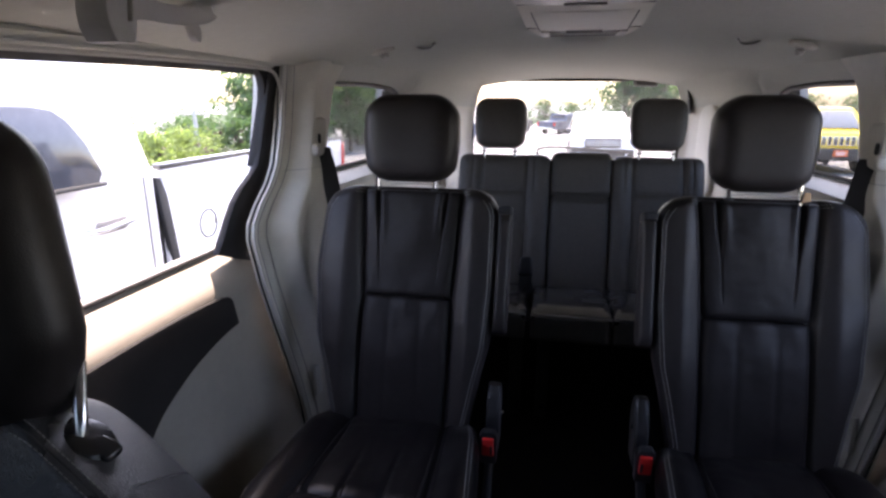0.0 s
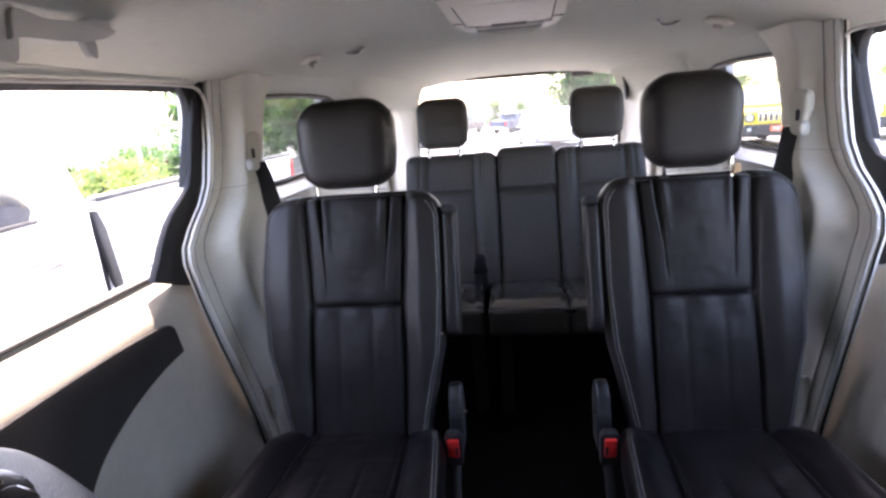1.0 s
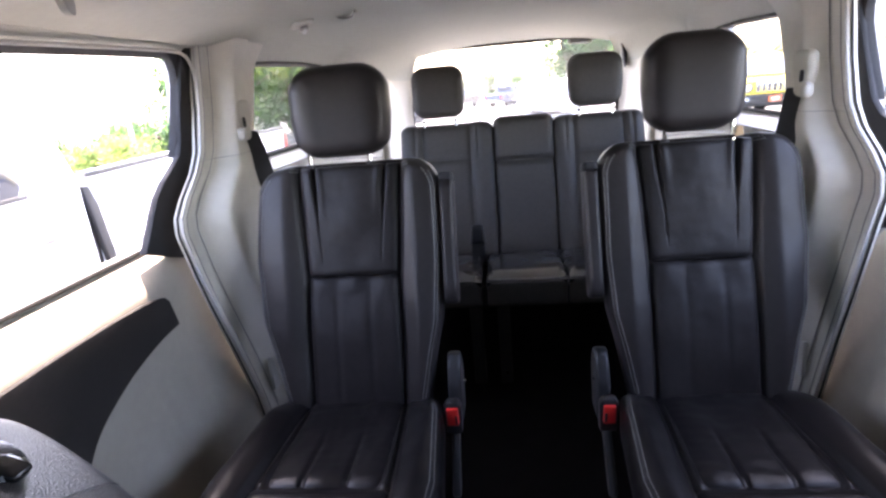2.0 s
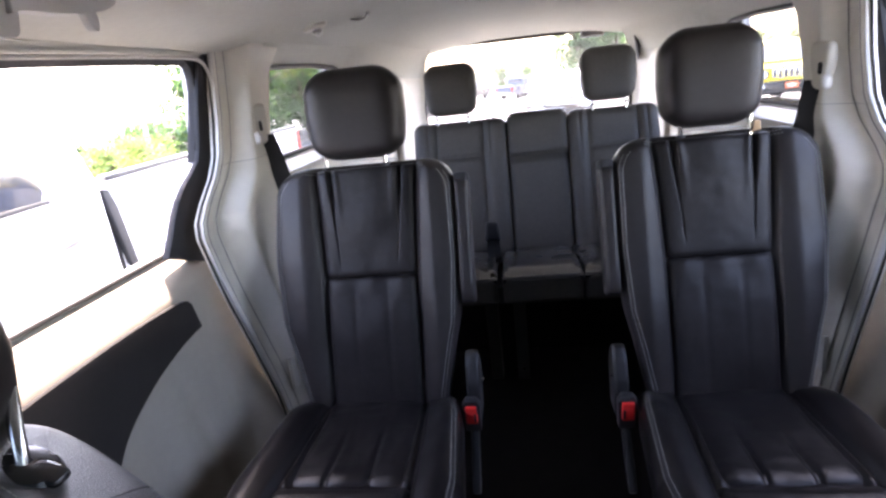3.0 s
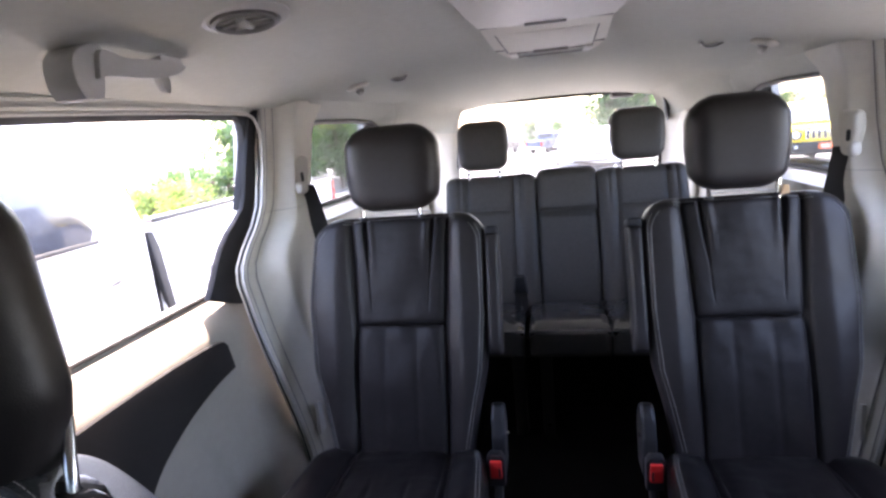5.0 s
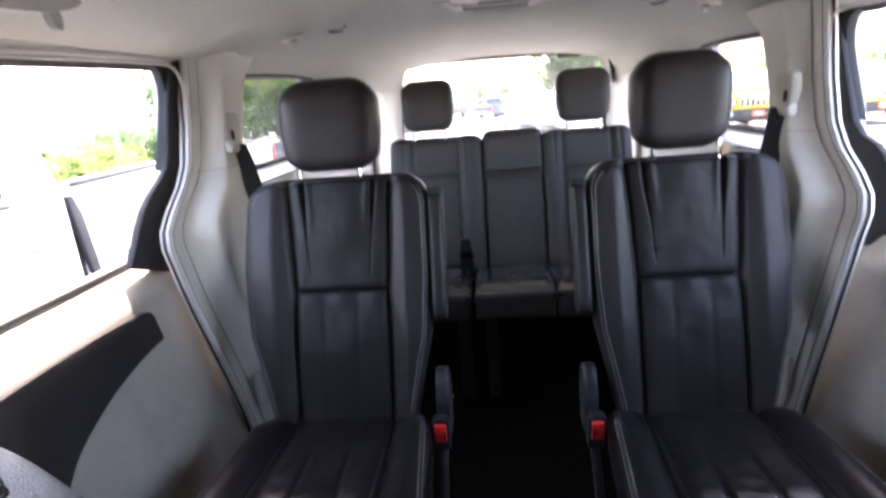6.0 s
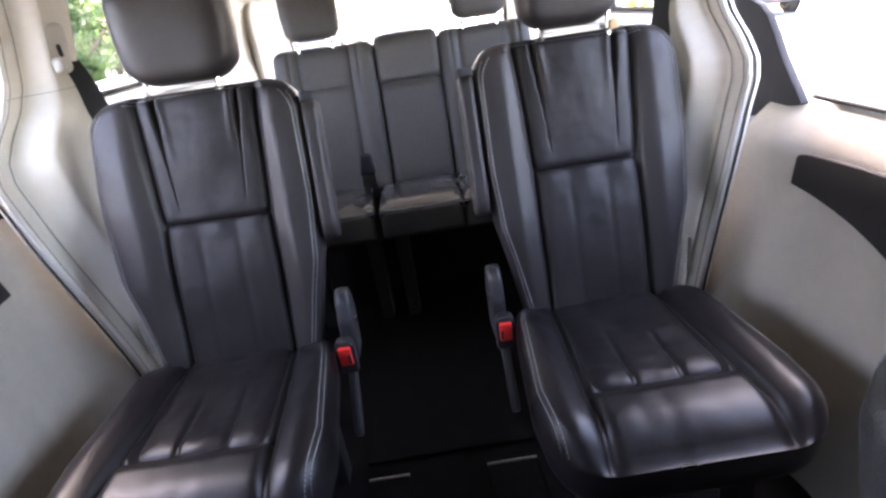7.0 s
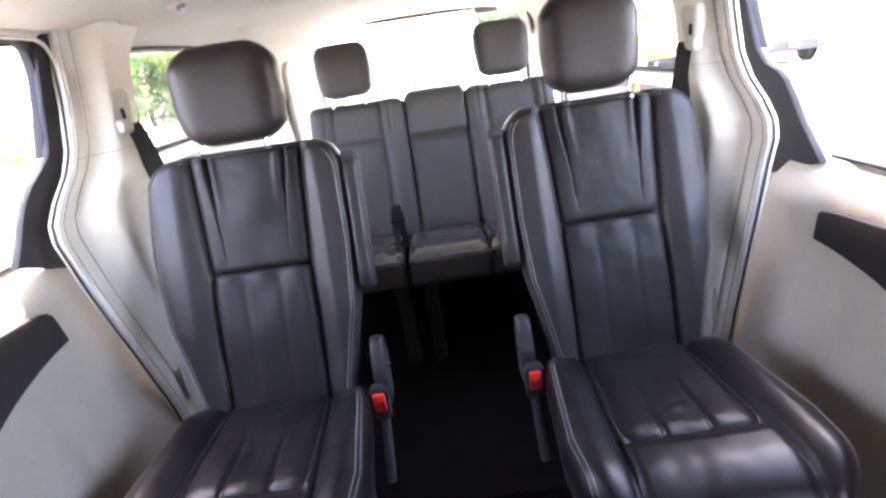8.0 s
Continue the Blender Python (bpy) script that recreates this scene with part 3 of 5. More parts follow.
# ---- tailgate ----
def tailgate():
    c = 0.050
    d = thing("tailgate", (c, 2.78, FLOOR), "closed tailgate with a wide rear window", "tailgate", kind="structure")

    def rr(hw, z0, z1, r, n=8):
        out = []
        for cx, cz, a0 in ((hw - r, z1 - r, 0), (-hw + r, z1 - r, 90), (-hw + r, z0 + r, 180), (hw - r, z0 + r, 270)):
            for k in range(n + 1):
                a = radians(a0 + 90 * k / n)
                out.append((cx + r * math.cos(a), cz + r * math.sin(a)))
        return out
    inner, outer = rr(0.566, 1.02, 1.588, 0.075), rr(0.80, 0.22, 1.70, 0.05)

    def ring(u, v):
        k = int(round(u * len(inner))) % len(inner)
        a, b = inner[k], outer[k]
        e = sstep(0, 0.25, v)
        return Vector((c + lerp(a[0], b[0], v), 2.80 - 0.05 * e, lerp(a[1], b[1], v)))
    part("tailgate_trim", grid(ring, len(inner), 8, (0, 0.06, 0)), BEIGE, d)
    part("window_seal", tube([(c + a, 2.795, b) for a, b in inner + inner[:1]], 0.010, 6), RUBBER, d)
    part("window_pane", grid(lambda u, v: Vector((c + lerp(-0.60, 0.60, u), 2.812, lerp(0.98, 1.60, v))), 2, 2, (0, 0.004, 0)), GLASS_REAR, d, "tinted rear window glass", shadow=False)
    part("hinge_recess", prism([(0.596, 1.545), (0.612, 1.540), (0.634, 1.500), (0.645, 1.452), (0.642, 1.410), (0.636, 1.380), (0.628, 1.415), (0.620, 1.470)], lambda u, v, w: (u - 0.002, 2.66 + w, v + 0.03), 0.05, 0.006), GREYPLASTIC, d, "dark recess beside the glass")
    part("lower_panel", box(-0.80 + c, 0.80 + c, 2.815, 2.87, 0.30, 1.03, 0.02), VANBODY, d)
    # Grey in place of black: the backlight's flare is put into the colour.
    part("latch_cover", pillow(frame_at((c + 0.37, 2.79, 1.552), (0, 0, 1), (0, -1, 0)), 0.035, 0.065, 0.035, 0.01, 20, 12, corner=0.02, corner0=0.015), SEAL, d, "lamp cover with backlight put into its grey")
    w = part("wiper_arm", tube(smooth_path([(c - 0.05, 2.83, 1.06), (c - 0.19, 2.835, 1.20), (c + 0.05, 2.835, 1.215), (c + 0.33, 2.835, 1.19)], 8), 0.006, 6), DARKPLASTIC, d)
    return d


tailgate()


# ---- the closed, unseen front of the cabin, darkened to cut light ----
def front_end():
    d = thing("wall_front", (0, -1.3, FLOOR), "plain unseen cabin front with darkened windscreen", "cabin front", kind="structure")
    part("bulkhead", box(-0.93, 0.93, -1.42, -1.24, 0.22, 1.20, 0.02), DARKPLASTIC, d)
    part("windscreen", grid(lambda u, v: Vector((lerp(-0.86, 0.86, u), lerp(-1.36, -0.98, v), lerp(1.10, 1.64, v))), 4, 3, (0, -0.004, 0.003)), GLASS, d)
    for s in SIDES:
        part("front_pillar", tube([(s * 0.90, -1.36, 1.08), (s * 0.86, -0.96, 1.62)], 0.05, 8), BEIGE, d)
        part("door_wall", box(s * 0.86, s * 0.91, -1.35, -0.05, 0.22, 1.10, 0.015), DARKPLASTIC, d)
        part("window_pane", grid(lambda u, v: Vector((s * lerp(0.905, 0.84, v), lerp(-1.32, -0.10, u), lerp(1.08, 1.60, v))), 2, 2, (s * 0.004, 0, 0)), GLASS_SIDE, d)
        part("pillar_cover", grid(lambda u, v: Vector((s * lerp(0.875, 0.80, v), lerp(-0.20, 0.02, u), lerp(0.44, 1.60, v))), 4, 8, (s * 0.05, 0, 0)), BEIGE, d)


front_end()


# ---- second row ----
def headrest(d, cx, y, z0, z1, half, deep, sx, tilt=0.10, posts=(-0.08, 0.08), base_z=None, mat=LEATHER, post_r=0.0062, corner=0.066):
    """A padded head restraint on two chrome posts."""
    h = z1 - z0
    pl = frame_at((cx, y + deep * 0.5, z0), (0, tilt, 1), (0, -1, tilt), sx)
    part("headrest", pillow(pl, h, lambda b: half * table(b / h, [0, 0.15, 0.45, 0.75, 1.0], [0.83, 0.935, 1.0, 0.99, 0.93]), deep * 0.5, deep * 0.55, 40, 40, 7.0, 7.5, corner, corner * 0.8,
                            relief=lambda a, b: -0.006 * (1 - (a / half) ** 2)), mat, d)
    bz = base_z if base_z is not None else z0 - 0.05
    for p in posts:
        part("headrest_post", tube([(cx + sx * p, y + deep * 0.45 - 0.010, bz - 0.05), (cx + sx * p, y + deep * 0.45, z0 + 0.05)], post_r, 10), CHROME, d, "chrome post")
        part("post_collar", lathe([(0.004, -0.004), (0.011, -0.004), (0.011, 0.001), (0.008, 0.003), (0.005, 0.003)], (cx + sx * p, y + deep * 0.45 - 0.006, bz), 14), DARKPLASTIC, d)


def captain_seat(s):
    cx = 0.425 * s + 0.009
    d = thing("captain_chair", (cx, 0.62, FLOOR), "black leather captain chair with pale stitching and folded armrest", "car seat", "second row seats")
    al = Vector((0, 0.185, 0.57)).normalized()
    pl = frame_at((cx, 0.815, 0.665), al, (0, -1, 0.3), s)     # +a is outboard
    L = 0.607

    seam = lambda b: table(b, [0.0, 0.31, 0.597], [0.121, 0.121, 0.138])

    def rel(a, b):
        r = 0.020 * sstep(0.118, 0.172, abs(a))
        r += groove(abs(a) - seam(b), 0.0065, 0.010)
        r -= 0.014 * sstep(seam(b) + 0.002, seam(b) - 0.008, abs(a))
        r += 0.006 * noise.noise((a * 9 + 3 * s, b * 7, 0.5)) + 0.0011 * noise.noise((a * 24, b * 34 + 5 * s, 1.5))
        return r
    half = lambda b: table(b, [-0.08, 0.0, 0.12, 0.20, 0.35, 0.60], [0.172, 0.184, 0.206, 0.224, 0.234, 0.232])
    # the outboard bolster is the fuller one
    flank = lambda a, b: a + (0.026 if s < 0 else 0.010) * sstep(0.14, 0.235, a) * (1 - 0.45 * sstep(0.36, 0.58, b))
    pw = lambda a, b, q: pl(flank(a, b), b, q)
    back_bm = pillow(pw, L + 0.07, lambda b: half(b - 0.07), 0.032, 0.085, 230, 84, 9, 12, 0.075, 0.03, lambda a, b: rel(a, b - 0.07), b0=-0.07)
    out_b = Vector((0, -0.951, 0.309))
    def edge_w(b):
        e = max(L - b, 0.0)
        return half(b) - (0.075 - math.sqrt(max(0.075 ** 2 - (0.075 - e) ** 2, 0)) if e < 0.075 else 0.0)
    seams = []
    for off in (0.013, 0.021):
        for side in (-1, 1):
            ps = [pw(side * (edge_w(b + off * 0.6) - off), b, 0) for b in np.linspace(0.0, L - 0.035, 80)]
            seams.append(drape(ps, back_bm, out_b))
        seams.append(drape([pl(a, L - off, 0) for a in np.linspace(-0.155, 0.155, 70)], back_bm, out_b))
    part("backrest", back_bm, LEATHER, d)
    for path in seams:
        stitches(path, d)
    # lumbar panel and the pleated upper panel
    wob = lambda a, b: 0.0032 * noise.noise((a * 14 + s, b * 11, 2.0)) + 0.0009 * noise.noise((a * 20 + 3 * s, b * 46, 6.0)) + 0.0006 * noise.noise((a * 45, b * 30, 4.0))
    lum = lambda a, b: (0.006 * math.exp(-((b - 0.16) / 0.09) ** 2) + groove(abs(a) - 0.043, 0.006, 0.0020) * sstep(0.285, 0.20, b) + wob(a, b) + 0.0026 * math.cos(a * 75) * sstep(0.20, 0.285, b))
    part("lumbar_panel", pillow(pl, 0.355, 0.121, 0.037, 0.0, 60, 60, 14, 22, 0.006, 0.01, lambda a, b: lum(a, b - 0.065), b0=-0.040), LEATHER_SOFT, d)

    def pleat(a, b):
        t = b / 0.284
        line = lerp(0.074, 0.093, t)
        deep = sstep(0.38, 0.92, t)
        r = groove(abs(a) - line, lerp(0.0020, 0.0060, deep), 0.0030 * sstep(0.10, 0.25, t) + 0.012 * deep) + 0.004 * math.exp(-((abs(a) - line + 0.015) / 0.009) ** 2) * deep
        return r + 0.007 * math.exp(-(a / 0.07) ** 2) * sstep(0.1, 0.6, t) + wob(a, b)
    part("upper_panel", pillow(pl, 0.288, lambda b: seam(b + 0.309) - 0.001, 0.035, 0.0, 200, 60, 14, 22, 0.010, 0.004, pleat, b0=0.309), LEATHER_SOFT, d)
    headrest(d, cx - (0.012 if s < 0 else 0.0), 0.945, 1.257, 1.487, 0.130 if s < 0 else 0.117, 0.115, s, base_z=1.242, posts=(-0.066, 0.092) if s > 0 else (-0.066, 0.092))
    # Pale tube paints the bright line of the lit seat top.
    part("rear_glint", tube(smooth_path([(cx - 0.070, 0.996, 1.250), (cx, 0.990, 1.2545), (cx + 0.085, 0.996, 1.250)], 8), 0.0028, 7), GREYLIGHT, d, "pale line for the lit edge behind the headrest posts")
    if s > 0:
        part("care_tag", prism([(-0.009, 0.0), (0.010, 0.004), (0.007, 0.024), (-0.006, 0.026)], lambda u, v, w: (cx + 0.099 + u, 0.975 - w, 1.240 + v), 0.003, 0.0008), TAG, d, "small tan cloth tag")
    # cushion
    pc = frame_at((cx + 0.004 * s, 0.83, 0.636), (0, -1, 0.008), (0, 0, 1), s)
    CL = 0.53

    def crel(a, b):
        r = 0.026 * sstep(0.12, 0.20, abs(a)) * sstep(0.0, 0.12, b)
        r += groove(abs(a) - lerp(0.125, 0.150, b / CL), 0.008, 0.013 * (1 - 0.5 * sstep(0.40, 0.50, b)))
        r -= 0.014 * sstep(0.13, 0.11, abs(a)) * sstep(0.37, 0.345, b)
        r += 0.012 * sstep(0.362, 0.40, b) * sstep(0.15, 0.12, abs(a)) + groove(b - 0.362, 0.006, 0.006) * sstep(0.15, 0.14, abs(a))
        r -= 0.055 * sstep(0.41, 0.56, b) ** 2
        r += 0.0035 * noise.noise((a * 7, b * 7, 7.5 + s)) + 0.0013 * noise.noise((a * 26, b * 18, 3.5 + s))
        return r
    cw = lambda b: table(b, [0, 0.12, 0.36, 0.53], [0.203, 0.227, 0.248, 0.235])
    cush_bm = pillow(pc, CL, cw, 0.035, 0.115, 220, 130, 8, 9, 0.10, 0.03, crel)
    rows2 = [drape([pc(side * (cw(b) - off), b, 0) for b in np.linspace(0.03, 0.50, 60)], cush_bm, (0, 0, 1)) for side, off in ((-1, 0.016), (-1, 0.024), (1, 0.016))]
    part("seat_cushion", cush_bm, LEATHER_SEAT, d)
    for path in rows2:
        stitches(path, d)
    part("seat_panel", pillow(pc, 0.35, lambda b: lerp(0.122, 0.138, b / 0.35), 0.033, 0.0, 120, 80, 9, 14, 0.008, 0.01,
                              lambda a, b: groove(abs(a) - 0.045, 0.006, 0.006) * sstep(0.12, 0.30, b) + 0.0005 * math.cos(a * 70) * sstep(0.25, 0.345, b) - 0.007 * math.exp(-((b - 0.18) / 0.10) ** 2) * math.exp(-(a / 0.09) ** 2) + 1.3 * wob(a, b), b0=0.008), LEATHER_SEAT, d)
    # folded armrest on the aisle side
    pa = frame_at((cx - 0.248 * s, 0.875, 0.885), al, (0, -1, 0.3), s)
    ar = part("armrest", pillow(pa, 0.325, 0.0195, 0.034, 0.045, 16, 30, 5, 11, 0.010, 0.010), LEATHER, d)
    part("armrest_cap", pillow(pa, 0.026, 0.0198, 0.0346, 0.0458, 12, 10, 6, 6, 0.008, 0.004, b0=0.308), MATTBLACK, ar)
    # recliner cover, buckle and base
    part("recliner_cover", prism([(0.785, 0.60), (0.86, 0.60), (0.885, 0.70), (0.876, 0.735), (0.852, 0.768), (0.827, 0.771), (0.802, 0.748), (0.785, 0.70)],
                                 lambda u, v, w: (cx - s * (0.228 + w), u, v), 0.034, 0.010, 3), GREYPLASTIC, d, "grey recliner cover")
    part("recliner_pin", lathe([(0.002, 0), (0.006, 0), (0.006, 0.006), (0.002, 0.007)], (cx - s * 0.266, 0.815, 0.70), 10, "x"), CHROME, d)
    b = part("buckle", prism([(-0.020, -0.050), (0.020, -0.050), (0.023, 0.030), (0.014, 0.046), (-0.014, 0.046), (-0.023, 0.030)],
                             lambda u, v, w: (cx - s * 0.240 + u, 0.745 + w - 0.15 * v, 0.640 + v), 0.026, 0.005), DARKPLASTIC, d, "black belt buckle")
    part("release_button", prism([(-0.014, -0.020), (0.014, -0.020), (0.014, 0.030), (-0.014, 0.030)],
                                 lambda u, v, w: (cx - s * 0.240 + u, 0.735 + w - 0.15 * v, 0.642 + v), 0.014, 0.003), RED, b, "red release button")
    part("button_slot", prism([(-0.003, -0.014), (0.003, -0.014), (0.003, 0.012), (-0.003, 0.012)],
                              lambda u, v, w: (cx - s * 0.240 + u - 0.009 * s, 0.7335 + w - 0.15 * v, 0.642 + v), 0.01, 0.001), DARKPLASTIC, b)
    part("side_cover", prism([(0.775, 0.615), (0.80, 0.60), (0.705, 0.475), (0.68, 0.462), (0.668, 0.475)], lambda u, v, w: (cx - s * (0.232 + w), u, v), 0.020, 0.006), GREYPLASTIC, d, "grey side cover")
    part("seat_base", box(cx - 0.19, cx + 0.19, 0.40, 0.84, 0.50, 0.60, 0.02), DARKPLASTIC, d)
    for fy in (0.44, 0.78):
        for fx in (-0.15, 0.15):
            part("leg", box(cx + fx - 0.018, cx + fx + 0.018, fy - 0.03, fy + 0.03, FLOOR - 0.004, 0.52, 0.006), DARKPLASTIC, d)
    part("outer_shell", prism([(0.90, 0.80), (0.96, 0.82), (1.03, 1.12), (0.99, 1.15), (0.95, 1.10)], lambda u, v, w: (cx + s * (0.222 + w), u, v), 0.022, 0.008), DARKPLASTIC, d)
    return d


for s in SIDES:
    captain_seat(s)


# ---- third row ----
def third_row():
    c = 0.058
    d = thing("rear_bench", (c, 1.75, FLOOR), "black leather split rear bench with folded belts", "car seat", "third row")
    al = Vector((0, 0.20, 0.50)).normalized()
    segs = ((-0.315, 0.195, True), (0.0125, 0.121, False), (0.322, 0.18, True))
    for cx, hw, big in segs:
        x = c + cx
        pl = frame_at((x, 1.86, 0.80), al, (0, -1, 0.4))
        L = 0.475 if big else 0.49

        def rel(a, b, big=big, hw=hw):
            if big:
                r = 0.016 * sstep(0.09, 0.14, abs(a)) + groove(abs(a) - 0.100, 0.007, 0.009)
                r += groove(b - 0.30, 0.007, 0.008) * sstep(0.10, 0.09, abs(a))
                r += groove(abs(a) - 0.135, 0.006, 0.008) * sstep(0.2, 0.4, b)
            else:
                r = groove(b - 0.285, 0.008, 0.012) + 0.010 * sstep(0.29, 0.31, b)
            return r + 0.003 * noise.noise((a * 12 + cx, b * 9, 1.0))
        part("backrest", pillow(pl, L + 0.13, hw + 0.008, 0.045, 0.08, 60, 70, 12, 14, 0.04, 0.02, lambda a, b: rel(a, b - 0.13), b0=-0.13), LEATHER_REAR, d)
        if big:
            # Lit top edge of the bench back, put in as a pale tube.
            part("rear_glint", tube([(x + q, 2.012, 1.279) for q in np.linspace(-0.085, 0.060, 6)], 0.0028, 7), GREYLIGHT, d, "pale line for the lit edge under the headrest")
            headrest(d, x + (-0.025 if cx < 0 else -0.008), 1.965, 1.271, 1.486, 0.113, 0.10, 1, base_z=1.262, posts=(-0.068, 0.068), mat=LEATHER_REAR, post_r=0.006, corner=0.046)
    for x0, x1 in ((-0.51, -0.176), (-0.160, 0.121), (0.124, 0.50)):
        w = (x1 - x0) / 2
        pc = frame_at((c + (x0 + x1) / 2, 1.90, 0.700), (0, -1, 0.080), (0, 0, 1))
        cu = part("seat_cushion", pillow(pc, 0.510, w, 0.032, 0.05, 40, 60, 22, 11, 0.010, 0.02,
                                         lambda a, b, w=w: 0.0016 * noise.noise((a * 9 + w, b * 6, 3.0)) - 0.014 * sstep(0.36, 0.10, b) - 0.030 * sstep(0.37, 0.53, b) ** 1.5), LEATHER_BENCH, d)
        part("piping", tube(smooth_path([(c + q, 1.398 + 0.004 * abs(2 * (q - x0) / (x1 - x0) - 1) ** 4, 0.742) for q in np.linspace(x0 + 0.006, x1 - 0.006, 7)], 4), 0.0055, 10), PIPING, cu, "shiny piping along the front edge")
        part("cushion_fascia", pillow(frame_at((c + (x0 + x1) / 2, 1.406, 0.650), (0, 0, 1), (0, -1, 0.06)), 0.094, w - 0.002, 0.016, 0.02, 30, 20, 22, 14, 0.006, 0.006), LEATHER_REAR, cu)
    part("back_shell", prism([(1.935, 0.80), (2.125, 1.21), (2.16, 1.20), (1.97, 0.78)], lambda u, v, w: (c - 0.50 + w, u, v), 0.99, 0.01), DARKPLASTIC, d)
    # Added dark sheet keeps the pale tailgate trim from showing under the bench.
    part("under_bench_sheet", prism([(1.93, 0.80), (1.90, 0.62), (1.80, FLOOR - 0.004), (1.83, FLOOR - 0.004), (1.96, 0.80)], lambda u, v, w: (c - 0.62 + w, u, v), 1.22, 0.004), CARPET, d, "dark sheet added to close off the space under the bench")
    part("cushion_pan", box(c - 0.49, c + 0.48, 1.465, 1.95, 0.640, 0.690, 0.01), DARKPLASTIC, d)
    part("seat_frame", box(c - 0.50, c + 0.49, 1.49, 1.92, 0.600, 0.655, 0.02), DARKPLASTIC, d)
    for x in (-0.46, -0.235, -0.130, 0.45):
        part("leg", prism([(1.49, 0.63), (1.60, 0.63), (1.63, FLOOR - 0.004), (1.55, FLOOR - 0.004)], lambda u, v, w, x=x: (c + x + w, u, v), 0.045, 0.006), RUBBER, d)
    part("leg_latch", lathe([(0.002, 0), (0.007, 0), (0.007, 0.012), (0.003, 0.014)], (c - 0.106, 1.540, 0.300), 10, "y"), CHROME, d)
    return d


third_row()


def belt_buckle(x, y, z, lean):
    d = thing("belt_buckle", (x, y, z), "black seat belt buckles on upright webbing stalks", "seat belt", "rear buckles")
    for k in (-1, 1):
        part("stalk", strap(smooth_path([(x + k * 0.016, y + 0.10, z - 0.03), (x + k * 0.015, y + 0.02, z + 0.01), (x + k * 0.013 + lean * 0.4, y, z + 0.06), (x + k * 0.010 + lean, y - 0.005, z + 0.115)], 5), (1, 0, 0), 0.012, 0.004), WEB, d)
        part("buckle_body", pillow(frame_at((x + k * 0.013 + lean, y - 0.004, z + 0.095), (-k * 0.12, 0.1, 1), (0, -1, 0.1)), 0.075, 0.0175, 0.013, 0.013, 14, 14, 5, 5, 0.012, 0.006), DARKPLASTIC, d)


belt_buckle(-0.132, 1.60, 0.728, 0.0)

# folded loops of webbing between cushion and backrest
for lx, w in ((-0.02, 0.026), (-0.205, 0.022), (0.20, 0.022)):
    d = thing("pull_strap", (lx, 1.735, 0.728), "short black pull strap tucked behind the bench cushion", "strap", "bench straps")
    part("loop", strap(smooth_path([(lx, 1.80, 0.716), (lx, 1.745, 0.728), (lx, 1.70, 0.730), (lx, 1.672, 0.729)], 5), (1, 0.1, 0), w, 0.004), GREYPLASTIC, d)
    part("strap_end", box(lx - w, lx + w, 1.664, 1.674, 0.724, 0.736, 0.002), WEB, d)

